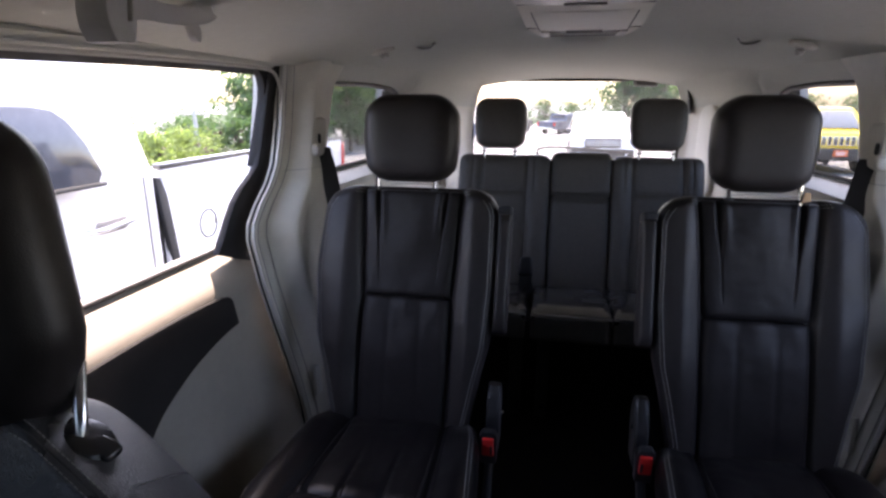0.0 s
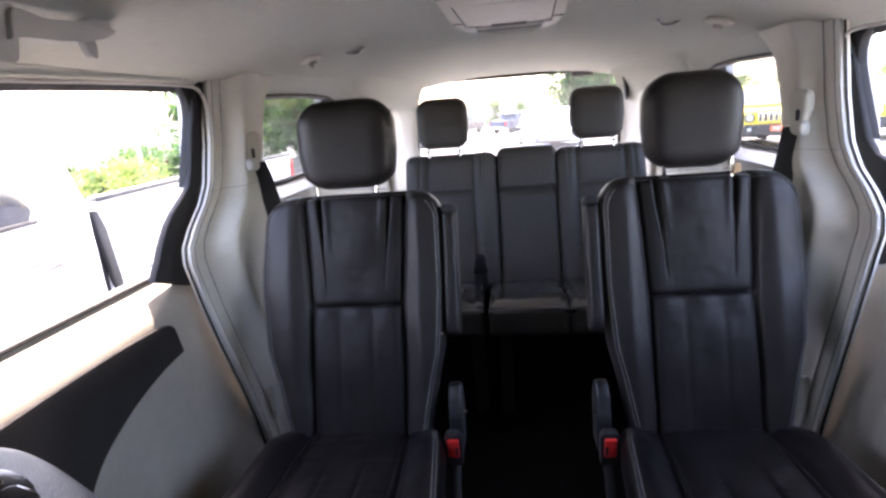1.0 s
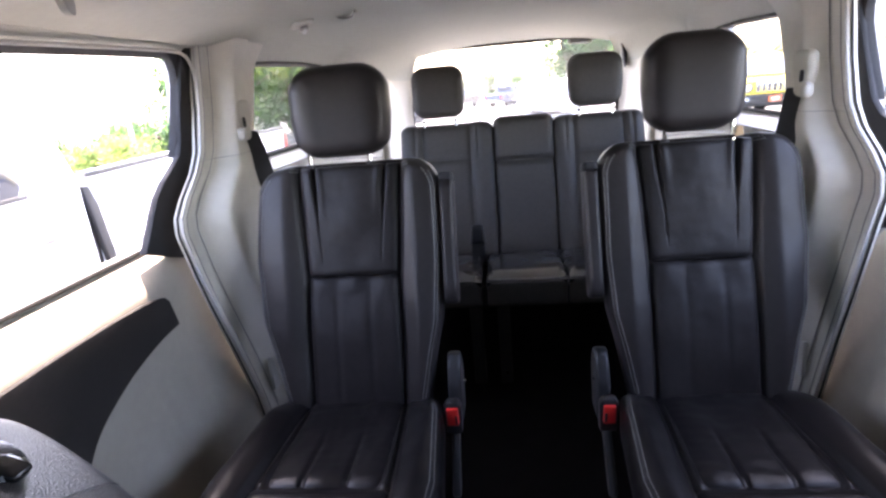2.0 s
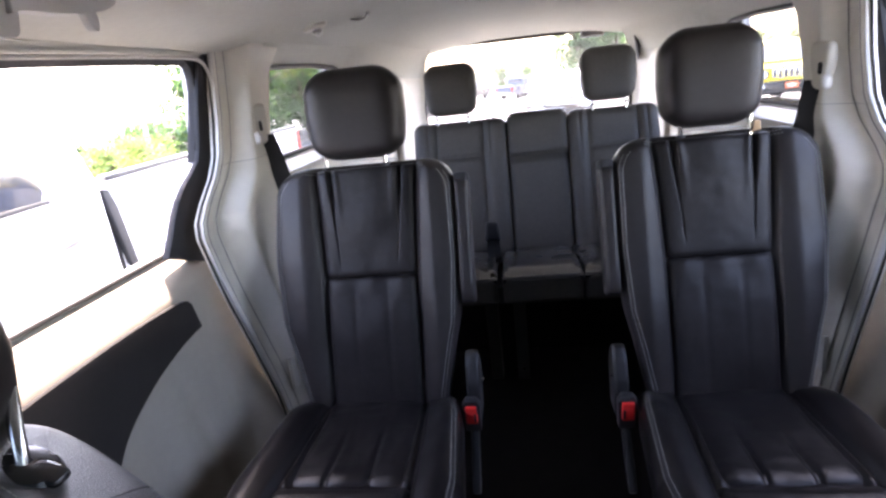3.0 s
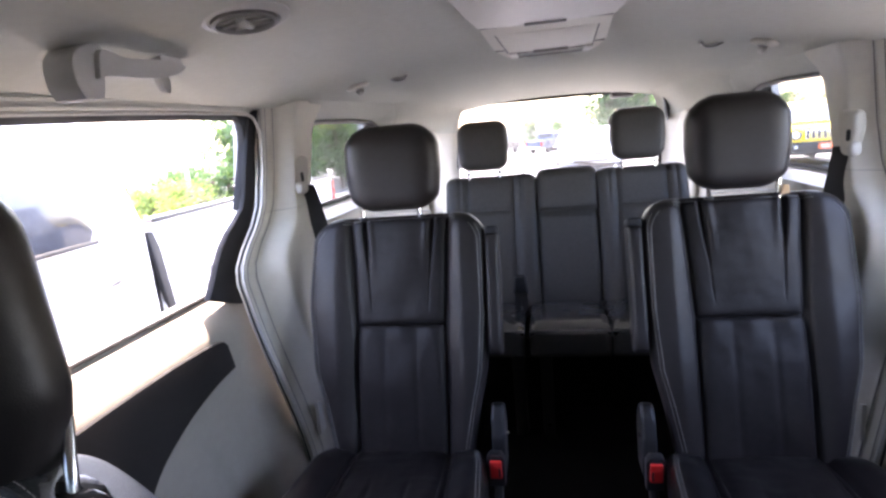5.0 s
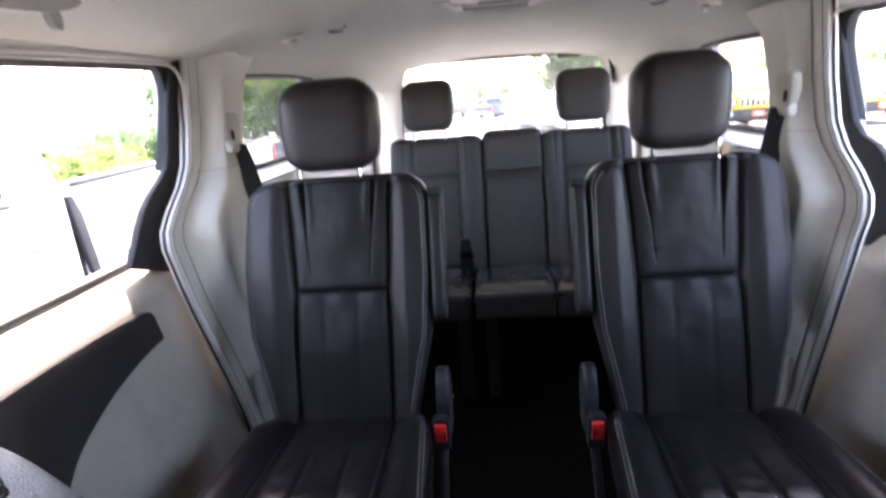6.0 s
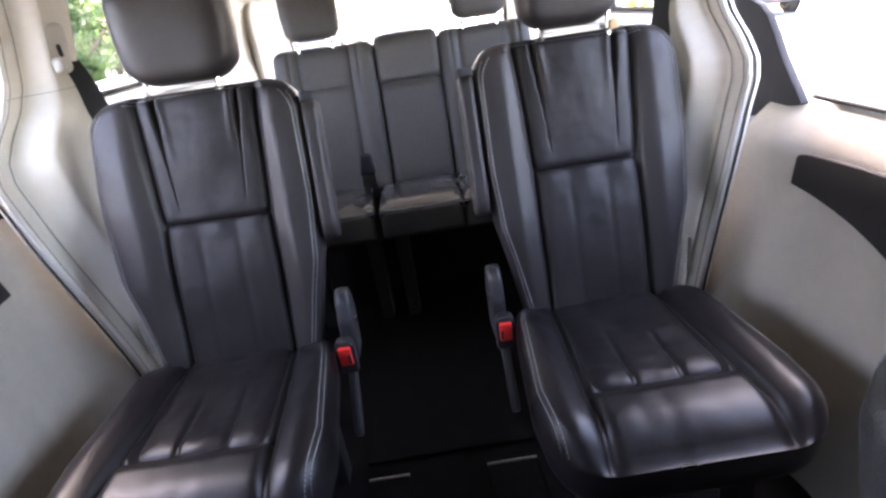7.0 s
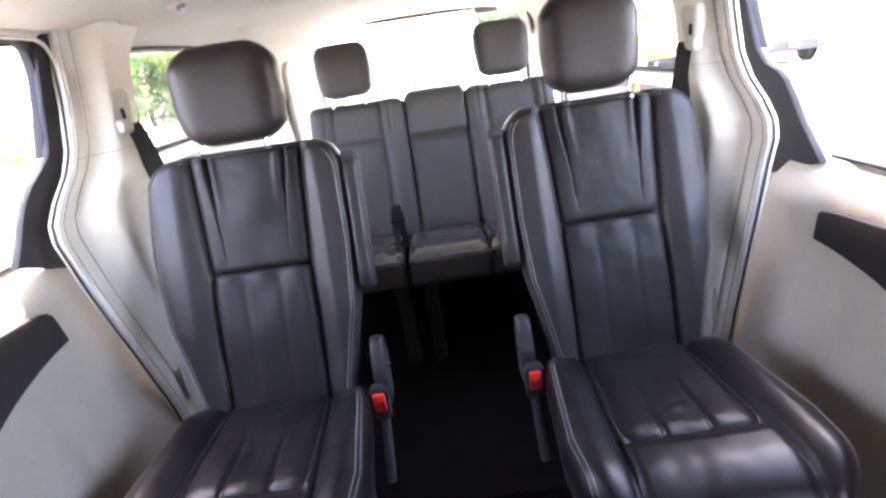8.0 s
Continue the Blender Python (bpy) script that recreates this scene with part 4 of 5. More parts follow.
# ---- front seats ----
def front_seat(s):
    cx = 0.609 * s if s < 0 else 0.605
    d = thing("front_seat", (cx, -0.1, FLOOR), "black grained leather front seat with chrome headrest post", "car seat", "front seats")
    al = Vector((0, 0.16, 0.56)).normalized()
    pl = frame_at((cx, -0.165, 0.60), al, (0, -1, 0.28), s)
    L = 0.588
    big = Matrix.Translation((-0.063, -0.437, 1.4535)) @ Matrix.Scale(1.115, 4) @ Matrix.Translation((0.063, 0.437, -1.4655)) if s < 0 else Matrix.Identity(4)

    def rel(a, b):
        r = 0.022 * sstep(0.10, 0.16, abs(a)) * sstep(0.46, 0.36, b) + groove(abs(a) - 0.135, 0.006, 0.010) * sstep(0.50, 0.40, b)
        return r + groove(b - 0.435, 0.006, 0.006) * sstep(0.13, 0.12, abs(a))
    half = lambda b: table(b, [0, 0.2, 0.38, 0.430, 0.470, 0.505, 0.560, 0.577, 0.588], [0.20, 0.225, 0.236, 0.234, 0.215, 0.165, 0.075, 0.050, 0.035])
    back_bm = pillow(pl, L, half, 0.05, 0.085, 80, 90, 12, 16, 0.0, 0.03, rel)
    seams, folds = [], []
    for side in (-1, 1):
        out = (0.45 * side * s, 0, 0.88)
        for dd in (0.046, 0.033):
            seams.append(drape([pl(side * half(b) * 0.97, b, dd) for b in np.linspace(0.42, 0.586, 60)], back_bm, out))
        folds.append(drape([pl(side * half(b) * 0.97, b, 0.0395) for b in np.linspace(0.42, 0.586, 60)], back_bm, out, -0.0012))
        folds.append(drape([pl(side * half(0.513 + 0.10 * dd) * 0.97, 0.513 + 0.10 * dd, dd) for dd in np.linspace(0.010, -0.078, 24)], back_bm, out, -0.001))
        seams.append(drape([pl(side * half(b) * 0.97, b, -0.070) for b in np.linspace(0.43, 0.512, 30)], back_bm, out))
    part("backrest", placed(back_bm, big), LEATHER_FRONT, d)
    for path in folds:
        part("seam", placed(tube(path, 0.0016, 6), big), RUBBER, d)
    part("seat_cushion", pillow(frame_at((cx, -0.10, 0.60), (0, -1, 0.05), (0, 0, 1), s), 0.54, 0.245, 0.05, 0.13, 40, 40, 8, 8, 0.09, 0.04), LEATHER_FRONT, d)
    part("seat_base", box(cx - 0.21, cx + 0.21, -0.58, -0.14, FLOOR - 0.004, 0.52, 0.02), DARKPLASTIC, d)
    part("headrest", placed(pillow(frame_at((cx + 0.078 * s, -0.010, 1.112), (0, 0.10, 1), (0, -1, 0.10), s), 0.358, lambda b: table(b, [0, 0.06, 0.13, 0.35], [0.112, 0.138, 0.148, 0.104]), 0.055, 0.06, 40, 44, 4.5, 5, 0.06, 0.065), big), LEATHER, d)
    for p in (-0.080, 0.080):
        x = cx + p
        tip = big @ Matrix.Translation((x, -0.014, 1.130 if p * s < 0 else 1.128)) @ pose(0, 0, 0, 0, 24 if p > 0 else -24, 0)
        part("headrest_post", placed(tube([(x + 0.004 * s, -0.022, 1.08), (x, -0.014, 1.14), (x + 0.012 * s, 0.002, 1.17), (x + 0.028 * s, 0.024, 1.20)], 0.0070, 12), big), CHROME, d, "chrome post")
        c = part("post_collar", placed(lathe([(0.007, -0.010), (0.026, -0.010), (0.0275, -0.003), (0.0275, 0.003), (0.024, 0.008), (0.013, 0.011), (0.007, 0.011)], (0, 0, 0), 28), tip @ Matrix.Diagonal((1.30, 1.0, 1.0, 1.0))), GLOSSBLACK, d, "gloss black post collar")
        part("collar_tab", placed(pillow(frame_at((0.020 if p > 0 else -0.020, -0.012, 0.004), (0, 1, 0), (0, 0, 1)), 0.026, 0.020, 0.0075, 0.006, 14, 12, 4, 4, 0.008, 0.008), tip), GLOSSBLACK, c)
    for path in seams:
        stitches([big @ p for p in path], d)


for s in SIDES:
    front_seat(s)


# ---- seat belts on the pillars ----
def pillar_belt(s):
    x = lambda q, y: s * q + drift(y)
    gx = lambda q, y: s * q + drift(y) - (0.040 if s > 0 else 0.0)
    d = thing("seat_belt", (x(0.74, 1.2), 1.19, 0.80), "black seat belt hanging from a pale pillar guide", "seat belt", "pillar belts")
    yc = 1.066 if s > 0 else 1.105
    part("belt_guide", pillow(lambda a, b, w: Vector((gx(0.748 - w - 0.34 * a, 1.10), yc + a * 0.92 + 0.10 * b, 1.310 + b)), 0.112, lambda b: 0.022 + 0.010 * sstep(0.03, 0.075, b), 0.013, 0.012, 18, 22, 6, 7, 0.016, 0.016), BEIGE, d, "pale belt guide")
    part("guide_slot", pillow(lambda a, b, w: Vector((gx(0.7355 - w - 0.34 * a, 1.10), yc - 0.006 + a * 0.92, 1.348 + b)), 0.028, 0.006, 0.0016, 0.002, 8, 8, 3, 3, 0.004, 0.004), RUBBER, d, "dark belt slot")
    part("guide_knob", pillow(lambda a, b, w: Vector((gx(0.741 - w, 1.10), yc - 0.026 + a, 1.312 + b)), 0.036, 0.014, 0.014, 0.012, 14, 14, 3, 3, 0.012, 0.012), GREYLIGHT, d)
    lag = 0.012 if s > 0 else 0.030
    way = [(0.738, yc + 0.010, 1.335), (0.728, yc + lag, 1.26), (0.708, yc + lag, 1.12), (0.697, yc + 0.010, 0.92), (0.69, yc - 0.03, 0.70)]
    part("webbing", strap(smooth_path([(gx(q, y), y, z) for q, y, z in way], 6), (-0.62 * s, 0.78, 0), 0.027, 0.002), WEB, d)
    part("floor_anchor", prism([(0.98, 0.60), (1.02, 0.60), (1.02, 0.69), (0.985, 0.70)], lambda u, v, w: (x(0.735 - w, 1.0), u - 0.02, v), 0.012, 0.003), GREYLIGHT, d)
    return d


for s in SIDES:
    pillar_belt(s)


# ---- things on the ceiling ----
def overhead_console():
    d = thing("overhead_console", (0, 1.0, 1.64), "pale ceiling console with a folded video screen", "ceiling console")
    zc = lambda y: roof_z(0.1, y) - 0.004

    def put(name, bm, *rest):
        """Sets a panel back along the roof."""
        for q in bm.verts:
            y = q.co.y
            q.co.y = y + 0.10 if y < 0.70 else (0.80 + 0.852 * (y - 0.70) if y < 1.375 else y)
        return part(name, bm, *rest)
    mid = lambda y: table(y, [0.3, 0.7, 1.4], [-0.012, -0.010, 0.015])

    def plate(ys, hws, drop, n=24, y_lip=0.0):
        """A slightly crowned panel, its half widths given along its length."""
        y0, y1 = ys[0], ys[-1]

        def fn(u, v):
            y = lerp(y0, y1, v)
            edge = math.sin(math.pi * lerp(0.10, 0.90, u)) ** 0.3 * math.sin(math.pi * lerp(0.06, 0.94, v)) ** 0.2
            return Vector((mid(y) + lerp(-1, 1, u) * table(y, ys, hws), y, zc(y) - drop * edge))
        return grid(fn, n, n, (0, 0, 0.016))
    put("front_cover", plate([0.28, 0.55, 0.697], [0.158, 0.148, 0.140], 0.014), GREYLIGHT, d)
    put("front_gap", tube([(mid(0.7) + q, 0.701, zc(0.7) - 0.006) for q in np.linspace(-0.138, 0.138, 8)], 0.0025, 6), RUBBER, d)
    put("screen_frame", plate([0.706, 0.80, 1.10, 1.14, 1.30, 1.375], [0.140, 0.141, 0.148, 0.147, 0.136, 0.128], 0.012), BEIGE, d)
    lid = put("screen_lid", plate([0.80, 1.00, 1.185], [0.112, 0.113, 0.114], 0.0165), BEIGE, d, "folded screen lid")
    for q in (-1, 1):
        put("lid_gap", tube([(mid(y) + q * table(y, [0.80, 1.185], [0.1145, 0.117]), y, zc(y) - 0.0115) for y in np.linspace(0.80, 1.19, 8)], 0.0012, 6), RUBBER, lid)
        put("corner_gap", tube([(mid(1.12) + q * w, 1.125, zc(1.12) - 0.0095) for w in np.linspace(0.119, 0.146, 4)], 0.0015, 6), RUBBER, d)
        put("hinge_cover", box(mid(1.27) + q * 0.106 - 0.012, mid(1.27) + q * 0.106 + 0.012, 1.20, 1.33, zc(1.27) - 0.0145, zc(1.27), 0.003), GREYLIGHT, d)
    put("lid_slot", box(mid(1.16) - 0.045, mid(1.16) + 0.05, 1.161, 1.1645, zc(1.16) - 0.0200, zc(1.16) - 0.010, 0.001), SEAL, lid)
    put("front_slot", box(mid(0.69) - 0.042, mid(0.69) + 0.042, 0.6665, 0.6705, zc(0.67) - 0.0165, zc(0.67) - 0.006, 0.001), SEAL, d)
    put("back_gap", tube([(mid(1.21) + q, 1.212, zc(1.21) - 0.0105) for q in np.linspace(-0.112, 0.112, 8)], 0.0022, 6), RUBBER, d)
    put("back_strip", tube([(mid(1.25) + q, 1.262, zc(1.26) - 0.0115) for q in np.linspace(-0.095, 0.095, 8)], 0.0045, 6), GREYLIGHT, d)
    put("end_gap", tube([(mid(1.32) + q, 1.318, zc(1.32) - 0.0115) for q in np.linspace(-0.095, 0.095, 8)], 0.0028, 6), SEAL, d)
    put("latch_tab", pillow(frame_at((0.022, 1.345, zc(1.4) - 0.010), (0, 1, 0.02), (0, 0, -1)), 0.165, lambda b: lerp(0.078, 0.050, sstep(0.03, 0.16, b)), 0.012, 0.006, 24, 18, 6, 6, 0.02, 0.01), HEADLINER, d)


overhead_console()


def coat_hook(s):
    x, y = s * 0.580, 1.258
    z = roof_z(x, y)
    d = thing("coat_hook", (x, y, z), "small pale plastic coat hook under the headliner", "hook", "coat hooks")
    m = Matrix.Translation((x, y, z)) @ pose(0, 0, 0, 0, s * 12, -s * 32)
    part("hook_base", placed(pillow(lambda a, b, w: Vector((a, b - 0.05, -0.003 - w)), 0.10, 0.030, 0.010, 0.01, 16, 16, 4, 4, 0.02, 0.02), m), BEIGE, d)
    part("hook_recess", placed(pillow(lambda a, b, w: Vector((a, b - 0.038, -0.0095 - w)), 0.06, 0.015, 0.004, 0.002, 10, 10, 4, 4, 0.01, 0.01), m), SEAL, d)
    part("hook_tongue", placed(tube(smooth_path([(0.0, 0.024, -0.010), (0.0, 0.002, -0.024), (0.0, -0.026, -0.026), (0.0, -0.036, -0.018)], 5), 0.007, 8), m), GREYLIGHT, d)


def belt_clip(s):
    x, y = s * 0.460, 1.33
    z = roof_z(x, y)
    d = thing("headliner_clip", (x, y, z), "slim curved lip in the headliner", "clip", "headliner clips")
    pts = smooth_path([(x - s * 0.034, y - 0.036, z - 0.002), (x - s * 0.012, y + 0.006, z - 0.010), (x + s * 0.018, y + 0.02, z - 0.010), (x + s * 0.040, y + 0.014, z - 0.002)], 6)
    part("lip", tube(pts, 0.006, 7), GREYLIGHT, d)
    part("shadow_gap", tube([p + Vector((0, -0.007, -0.0015)) for p in pts], 0.003, 6), SEAL, d)


for s in SIDES:
    coat_hook(s)
    belt_clip(s)


def grab_handle():
    """A flat curved handle with two broad feet under the roof rail."""
    d = thing("grab_handle", (-0.61, 0.29, 1.60), "pale plastic grab handle above the sliding door", "handle")

    def slab(outline, x0, thick, r=0.006):
        path = [(p.x, p.y) for p in smooth_path([(y, z, 0) for y, z in outline + outline[:1]], 4)][:-1]
        return prism(path, lambda u, v, w: (x0 - w - 0.25 * (v - 1.58), u + 0.014, v), thick, r, 3)
    part("mount", slab([(0.176, 1.536), (0.206, 1.538), (0.222, 1.562), (0.236, 1.590), (0.240, 1.612), (0.207, 1.606), (0.182, 1.588), (0.172, 1.556)], -0.602, 0.046, 0.008), HANDLE, d)
    part("grip", slab([(0.205, 1.563), (0.230, 1.568), (0.280, 1.569), (0.327, 1.573), (0.375, 1.582), (0.408, 1.598), (0.364, 1.603), (0.315, 1.600), (0.274, 1.597), (0.228, 1.603)], -0.594, 0.024, 0.008), HANDLE, d)
    part("mount", slab([(0.358, 1.582), (0.386, 1.586), (0.414, 1.602), (0.404, 1.622), (0.378, 1.626), (0.362, 1.608)], -0.602, 0.040, 0.007), HANDLE, d)
    part("hook", slab([(0.330, 1.576), (0.352, 1.577), (0.350, 1.562), (0.341, 1.551), (0.332, 1.557)], -0.596, 0.012, 0.003), HANDLE, d)


grab_handle()


def air_vent():
    x, y = -0.446, 0.350
    z = roof_z(x, y) - 0.002
    d = thing("air_vent", (x, y, z), "round swivelling ceiling air vent with grey slats", "air vent")
    m = Matrix.Translation((x, y, z)) @ pose(0, 0, 0, -4, -6, 0)
    part("bezel", placed(lathe([(0.046, 0.012), (0.066, 0.008), (0.067, 0.001), (0.060, -0.003), (0.052, -0.004), (0.047, 0.002)], (0, 0, 0), 40), m), GREYLIGHT, d)
    part("cup", placed(lathe([(0.002, 0.010), (0.047, 0.010), (0.0475, -0.007), (0.042, -0.009), (0.041, 0.004), (0.002, 0.004)], (0, 0, 0), 36), m), SEAL, d, "grey inner ring")
    for k in (-1.5, -0.5, 0.5, 1.5):
        w = math.sqrt(0.040 ** 2 - (0.019 * k) ** 2)
        part("slat", placed(box(-w, w, -0.007, 0.007, -0.002, 0.001, 0.001), m @ Matrix.Translation((0, 0.019 * k, -0.001)) @ pose(0, 0, 0, 22, 0, 0)), GREYLIGHT, d)
    part("swivel_tab", placed(box(-0.005, 0.005, -0.018, 0.018, -0.010, -0.004, 0.002), m), GREYLIGHT, d)


air_vent()


# ---- floor fittings ----
for x0, x1, y in ((-0.195, -0.090, 0.745), (0.112, 0.240, 0.738)):
    d = thing("storage_lid", ((x0 + x1) / 2, y - 0.12, FLOOR), "dark carpeted storage lid with a thin metal edge", "floor lid", "floor lids")
    part("lid", box(x0, x1, y - 0.26, y - 0.006, FLOOR - 0.004, FLOOR + 0.010, 0.003), CARPET, d)
    part("edge_strip", box(x0, x1, y - 0.006, y - 0.002, FLOOR + 0.002, FLOOR + 0.0135, 0.001), STRIP, d, "thin metal edge")


mat_bm = grid(lambda u, v: Vector((lerp(-0.20, 0.25, u), lerp(0.80, 1.42, v), FLOOR + 0.012 + 0.002 * noise.noise((u * 6, v * 8, 4)))), 16, 24, (0, 0, -0.016))
solo("floor_mat", mat_bm, CARPET, "dark carpet mat in the aisle between the seats", "floor mat")


# ---- outside ----
def ground_z(x, y):
    r = math.hypot(x, y)
    k = 1.0 - 0.62 * sstep(2.5, 6.5, x)
    return -0.055 * k * max(min(r, 15.0) - 2.6, 0.0) - 0.018 * max(min(r, 90) - 15.0, 0.0)


def polar_ground(u, v):
    r = 2.4 * (900 / 2.4) ** u
    a = 2 * math.pi * v
    x, y = r * math.sin(a), r * math.cos(a)
    return Vector((x, y, ground_z(x, y)))


gb = grid(polar_ground, 60, 72)
bmesh.ops.remove_doubles(gb, verts=gb.verts[:], dist=0.001)
edge = [v for v in gb.verts if abs(math.hypot(v.co.x, v.co.y) - 2.4) < 0.01]
gb.faces.new(sorted(edge, key=lambda v: math.atan2(v.co.x, v.co.y)))
solo("ground", gb, ASPHALT, "sunlit grey asphalt of a parking lot", "ground", kind="structure")


def wheel(d, c, r, w, axis="x", hub=RIM):
    t = part("wheel", lathe([(r * 0.62, -w / 2), (r * 0.93, -w / 2), (r, -w * 0.36), (r, w * 0.36), (r * 0.93, w / 2), (r * 0.62, w / 2)], c, 28, axis), TYRE, d)
    part("rim", lathe([(0.02, -w * 0.42), (r * 0.25, -w * 0.42), (r * 0.55, -w * 0.30), (r * 0.64, -w * 0.48), (r * 0.66, w * 0.3), (0.02, w * 0.3)], c, 20, axis), hub, t)


def section_body(profile, x0, x1, m, tumble=0.0, belt=1e9, r=0.04):
    """A car body: a side outline (y, z), drawn out across its width and pinched towards the roof."""
    bm = prism(profile, lambda u, v, w: (w, u, v), 1.0, 0.0)
    bmesh.ops.triangulate(bm, faces=[f for f in bm.faces if len(f.verts) > 4])
    for v in bm.verts:
        k = max(v.co.z - belt, 0) * tumble
        v.co.x = lerp(x0 + k, x1 - k, v.co.x)
    return placed(bm, m)


def pickup():
    """White crew-cab pickup parked alongside."""
    ox, oz = -2.0, -0.16
    d = thing("pickup_truck", (ox - 0.95, 2.0, ground_z(-2.5, 2.0)), "white crew-cab pickup truck parked alongside", "truck")
    T = lambda u, v, w: (ox - w, u, v + oz)
    part("cab", prism([(-1.2, 0.55), (1.98, 0.55), (1.98, 1.28), (1.93, 1.55), (1.80, 1.93), (1.5, 2.0), (-0.2, 2.0), (-0.9, 1.45), (-1.2, 1.30)], lambda u, v, w: (ox - w - 0.16 * sstep(1.3, 2.0, v) * (1 if w < 1 else -1), u, v + oz), 1.9, 0.03, 3), WHITE, d)
    for w0, dip in ((0.0, 0.0), (1.80, 0.33)):
        part("bed_side", prism([(2.03, 0.55), (4.55, 0.60), (4.58, 1.10), (4.55, 1.30), (2.03, 1.30)], lambda u, v, w: (ox - w0 - w, u, v + oz - dip * sstep(0.8, 1.2, v)), 0.10, 0.03, 3), WHITE, d)
    part("bed_cover", grid(lambda u, v: Vector((ox - 0.04 - 1.84 * u, lerp(2.06, 4.50, v), 1.296 + oz - 0.33 * u - 0.01 * math.sin(math.pi * u))), 12, 4, (0, 0, -0.02)), BLACKPAINT, d, "black sloping bed cover")
    part("bed_floor", box(ox - 1.85, ox - 0.05, 2.03, 4.55, 0.60 + oz, 0.68 + oz, 0.01), BLACKPAINT, d)
    part("tailgate", box(ox - 1.80, ox - 0.05, 4.50, 4.56, 0.62 + oz, 0.95 + oz, 0.02), WHITE, d)
    part("bed_front", box(ox - 1.80, ox - 0.05, 2.03, 2.08, 0.60 + oz, 0.94 + oz, 0.01), BLACKPAINT, d)
    part("bed_rail", prism([(2.02, 1.292), (4.56, 1.292), (4.56, 1.318), (2.02, 1.318)], lambda u, v, w: (ox - w + 0.006, u, v + oz), 0.05, 0.006), BLACKPAINT, d, "black bed rail cap")
    part("hood", prism([(-2.6, 0.55), (-1.2, 0.55), (-1.2, 1.28), (-2.5, 1.15), (-2.62, 1.0)], T, 1.9, 0.06, 3), WHITE, d)
    part("cab_gap", box(ox - 1.8, ox - 0.03, 1.97, 2.04, 0.60 + oz, 1.25 + oz, 0.005), RUBBER, d)
    part("gap_seal", prism([(1.975, 1.255), (2.015, 1.250), (2.050, 1.16), (2.105, 0.70), (2.055, 0.70)], lambda u, v, w: (ox + 0.006 - w, u, v + oz), 0.03, 0.004), RUBBER, d, "black strip between cab and bed")
    part("rear_window", prism([(0.60, 1.29), (1.63, 1.27), (1.66, 1.32), (1.61, 1.46), (1.56, 1.55), (1.51, 1.59), (1.42, 1.605), (0.60, 1.62)], lambda u, v, w: (ox + 0.004 - w - 0.16 * sstep(1.3, 2.0, v), u, v + oz), 0.03, 0.012), GLASS_DARK, d, "dark tinted side window")
    part("window_rubber", tube([(ox + 0.006, y, 1.272 + oz) for y in np.linspace(0.6, 1.66, 10)], 0.010, 6), RUBBER, d)
    h = part("door_handle", tube(smooth_path([(ox + 0.0, 1.52, 1.075 + oz), (ox + 0.045, 1.56, 1.08 + oz), (ox + 0.05, 1.68, 1.09 + oz), (ox + 0.045, 1.78, 1.10 + oz), (ox + 0.0, 1.82, 1.10 + oz)], 6), 0.0125, 10), CHROME, d, "chrome door handle")
    part("handle_dish", pillow(lambda a, b, w: Vector((ox - 0.001 + w, 1.67 + a, 1.050 + b + oz)), 0.060, 0.10, 0.006, 0.004, 16, 12, 4, 4, 0.03, 0.03), SEAL, d)
    for y in (0.50, 1.90):
        part("door_gap", tube([(ox + 0.0005, y, z + oz) for z in np.linspace(0.58, 1.27, 8)], 0.0045, 5), SEAL, d)
    part("fuel_flap", tube([(ox + 0.0015, 2.375 + 0.080 * math.cos(a), 0.94 + 0.080 * math.sin(a) + oz) for a in np.linspace(0, 2 * math.pi, 41)], 0.0040, 5), DARKPLASTIC, d, "thin round gap of the fuel flap")
    part("flap_notch", pillow(lambda a, b, w: Vector((ox - 0.001 + w, 2.446 + a, 0.922 + b + oz)), 0.036, 0.012, 0.004, 0.003, 8, 8, 3, 3, 0.01, 0.01), SEAL, d)
    for k in range(4):
        part("badge_mark", box(ox - 0.002, ox + 0.003, 2.30, 2.31 + 0.02 * (k % 2), 0.80 - 0.025 * k + oz, 0.812 - 0.025 * k + oz, 0.001), GREYPLASTIC, d)
    part("tail_lamp", prism([(4.49, 0.92), (4.585, 0.92), (4.585, 1.26), (4.52, 1.26)], lambda u, v, w: (ox + 0.006 - w, u, v + oz), 0.12, 0.01), REDLENS, d, "red tail lamp")
    part("bumper", box(ox - 1.85, ox - 0.05, 4.58, 4.74, 0.50 + oz, 0.68 + oz, 0.03), CHROME, d)
    for y in (-1.9, 3.45):
        for x in (ox - 0.14, ox - 1.76):
            z = ground_z(x, y) + 0.39
            wheel(d, (x, y, z), 0.39, 0.26)
        part("wheel_arch", lathe([(0.44, -0.02), (0.47, -0.02), (0.47, 0.006), (0.44, 0.006)], (ox, y, ground_z(ox, y) + 0.42), 32, "x"), SEAL, d)


pickup()


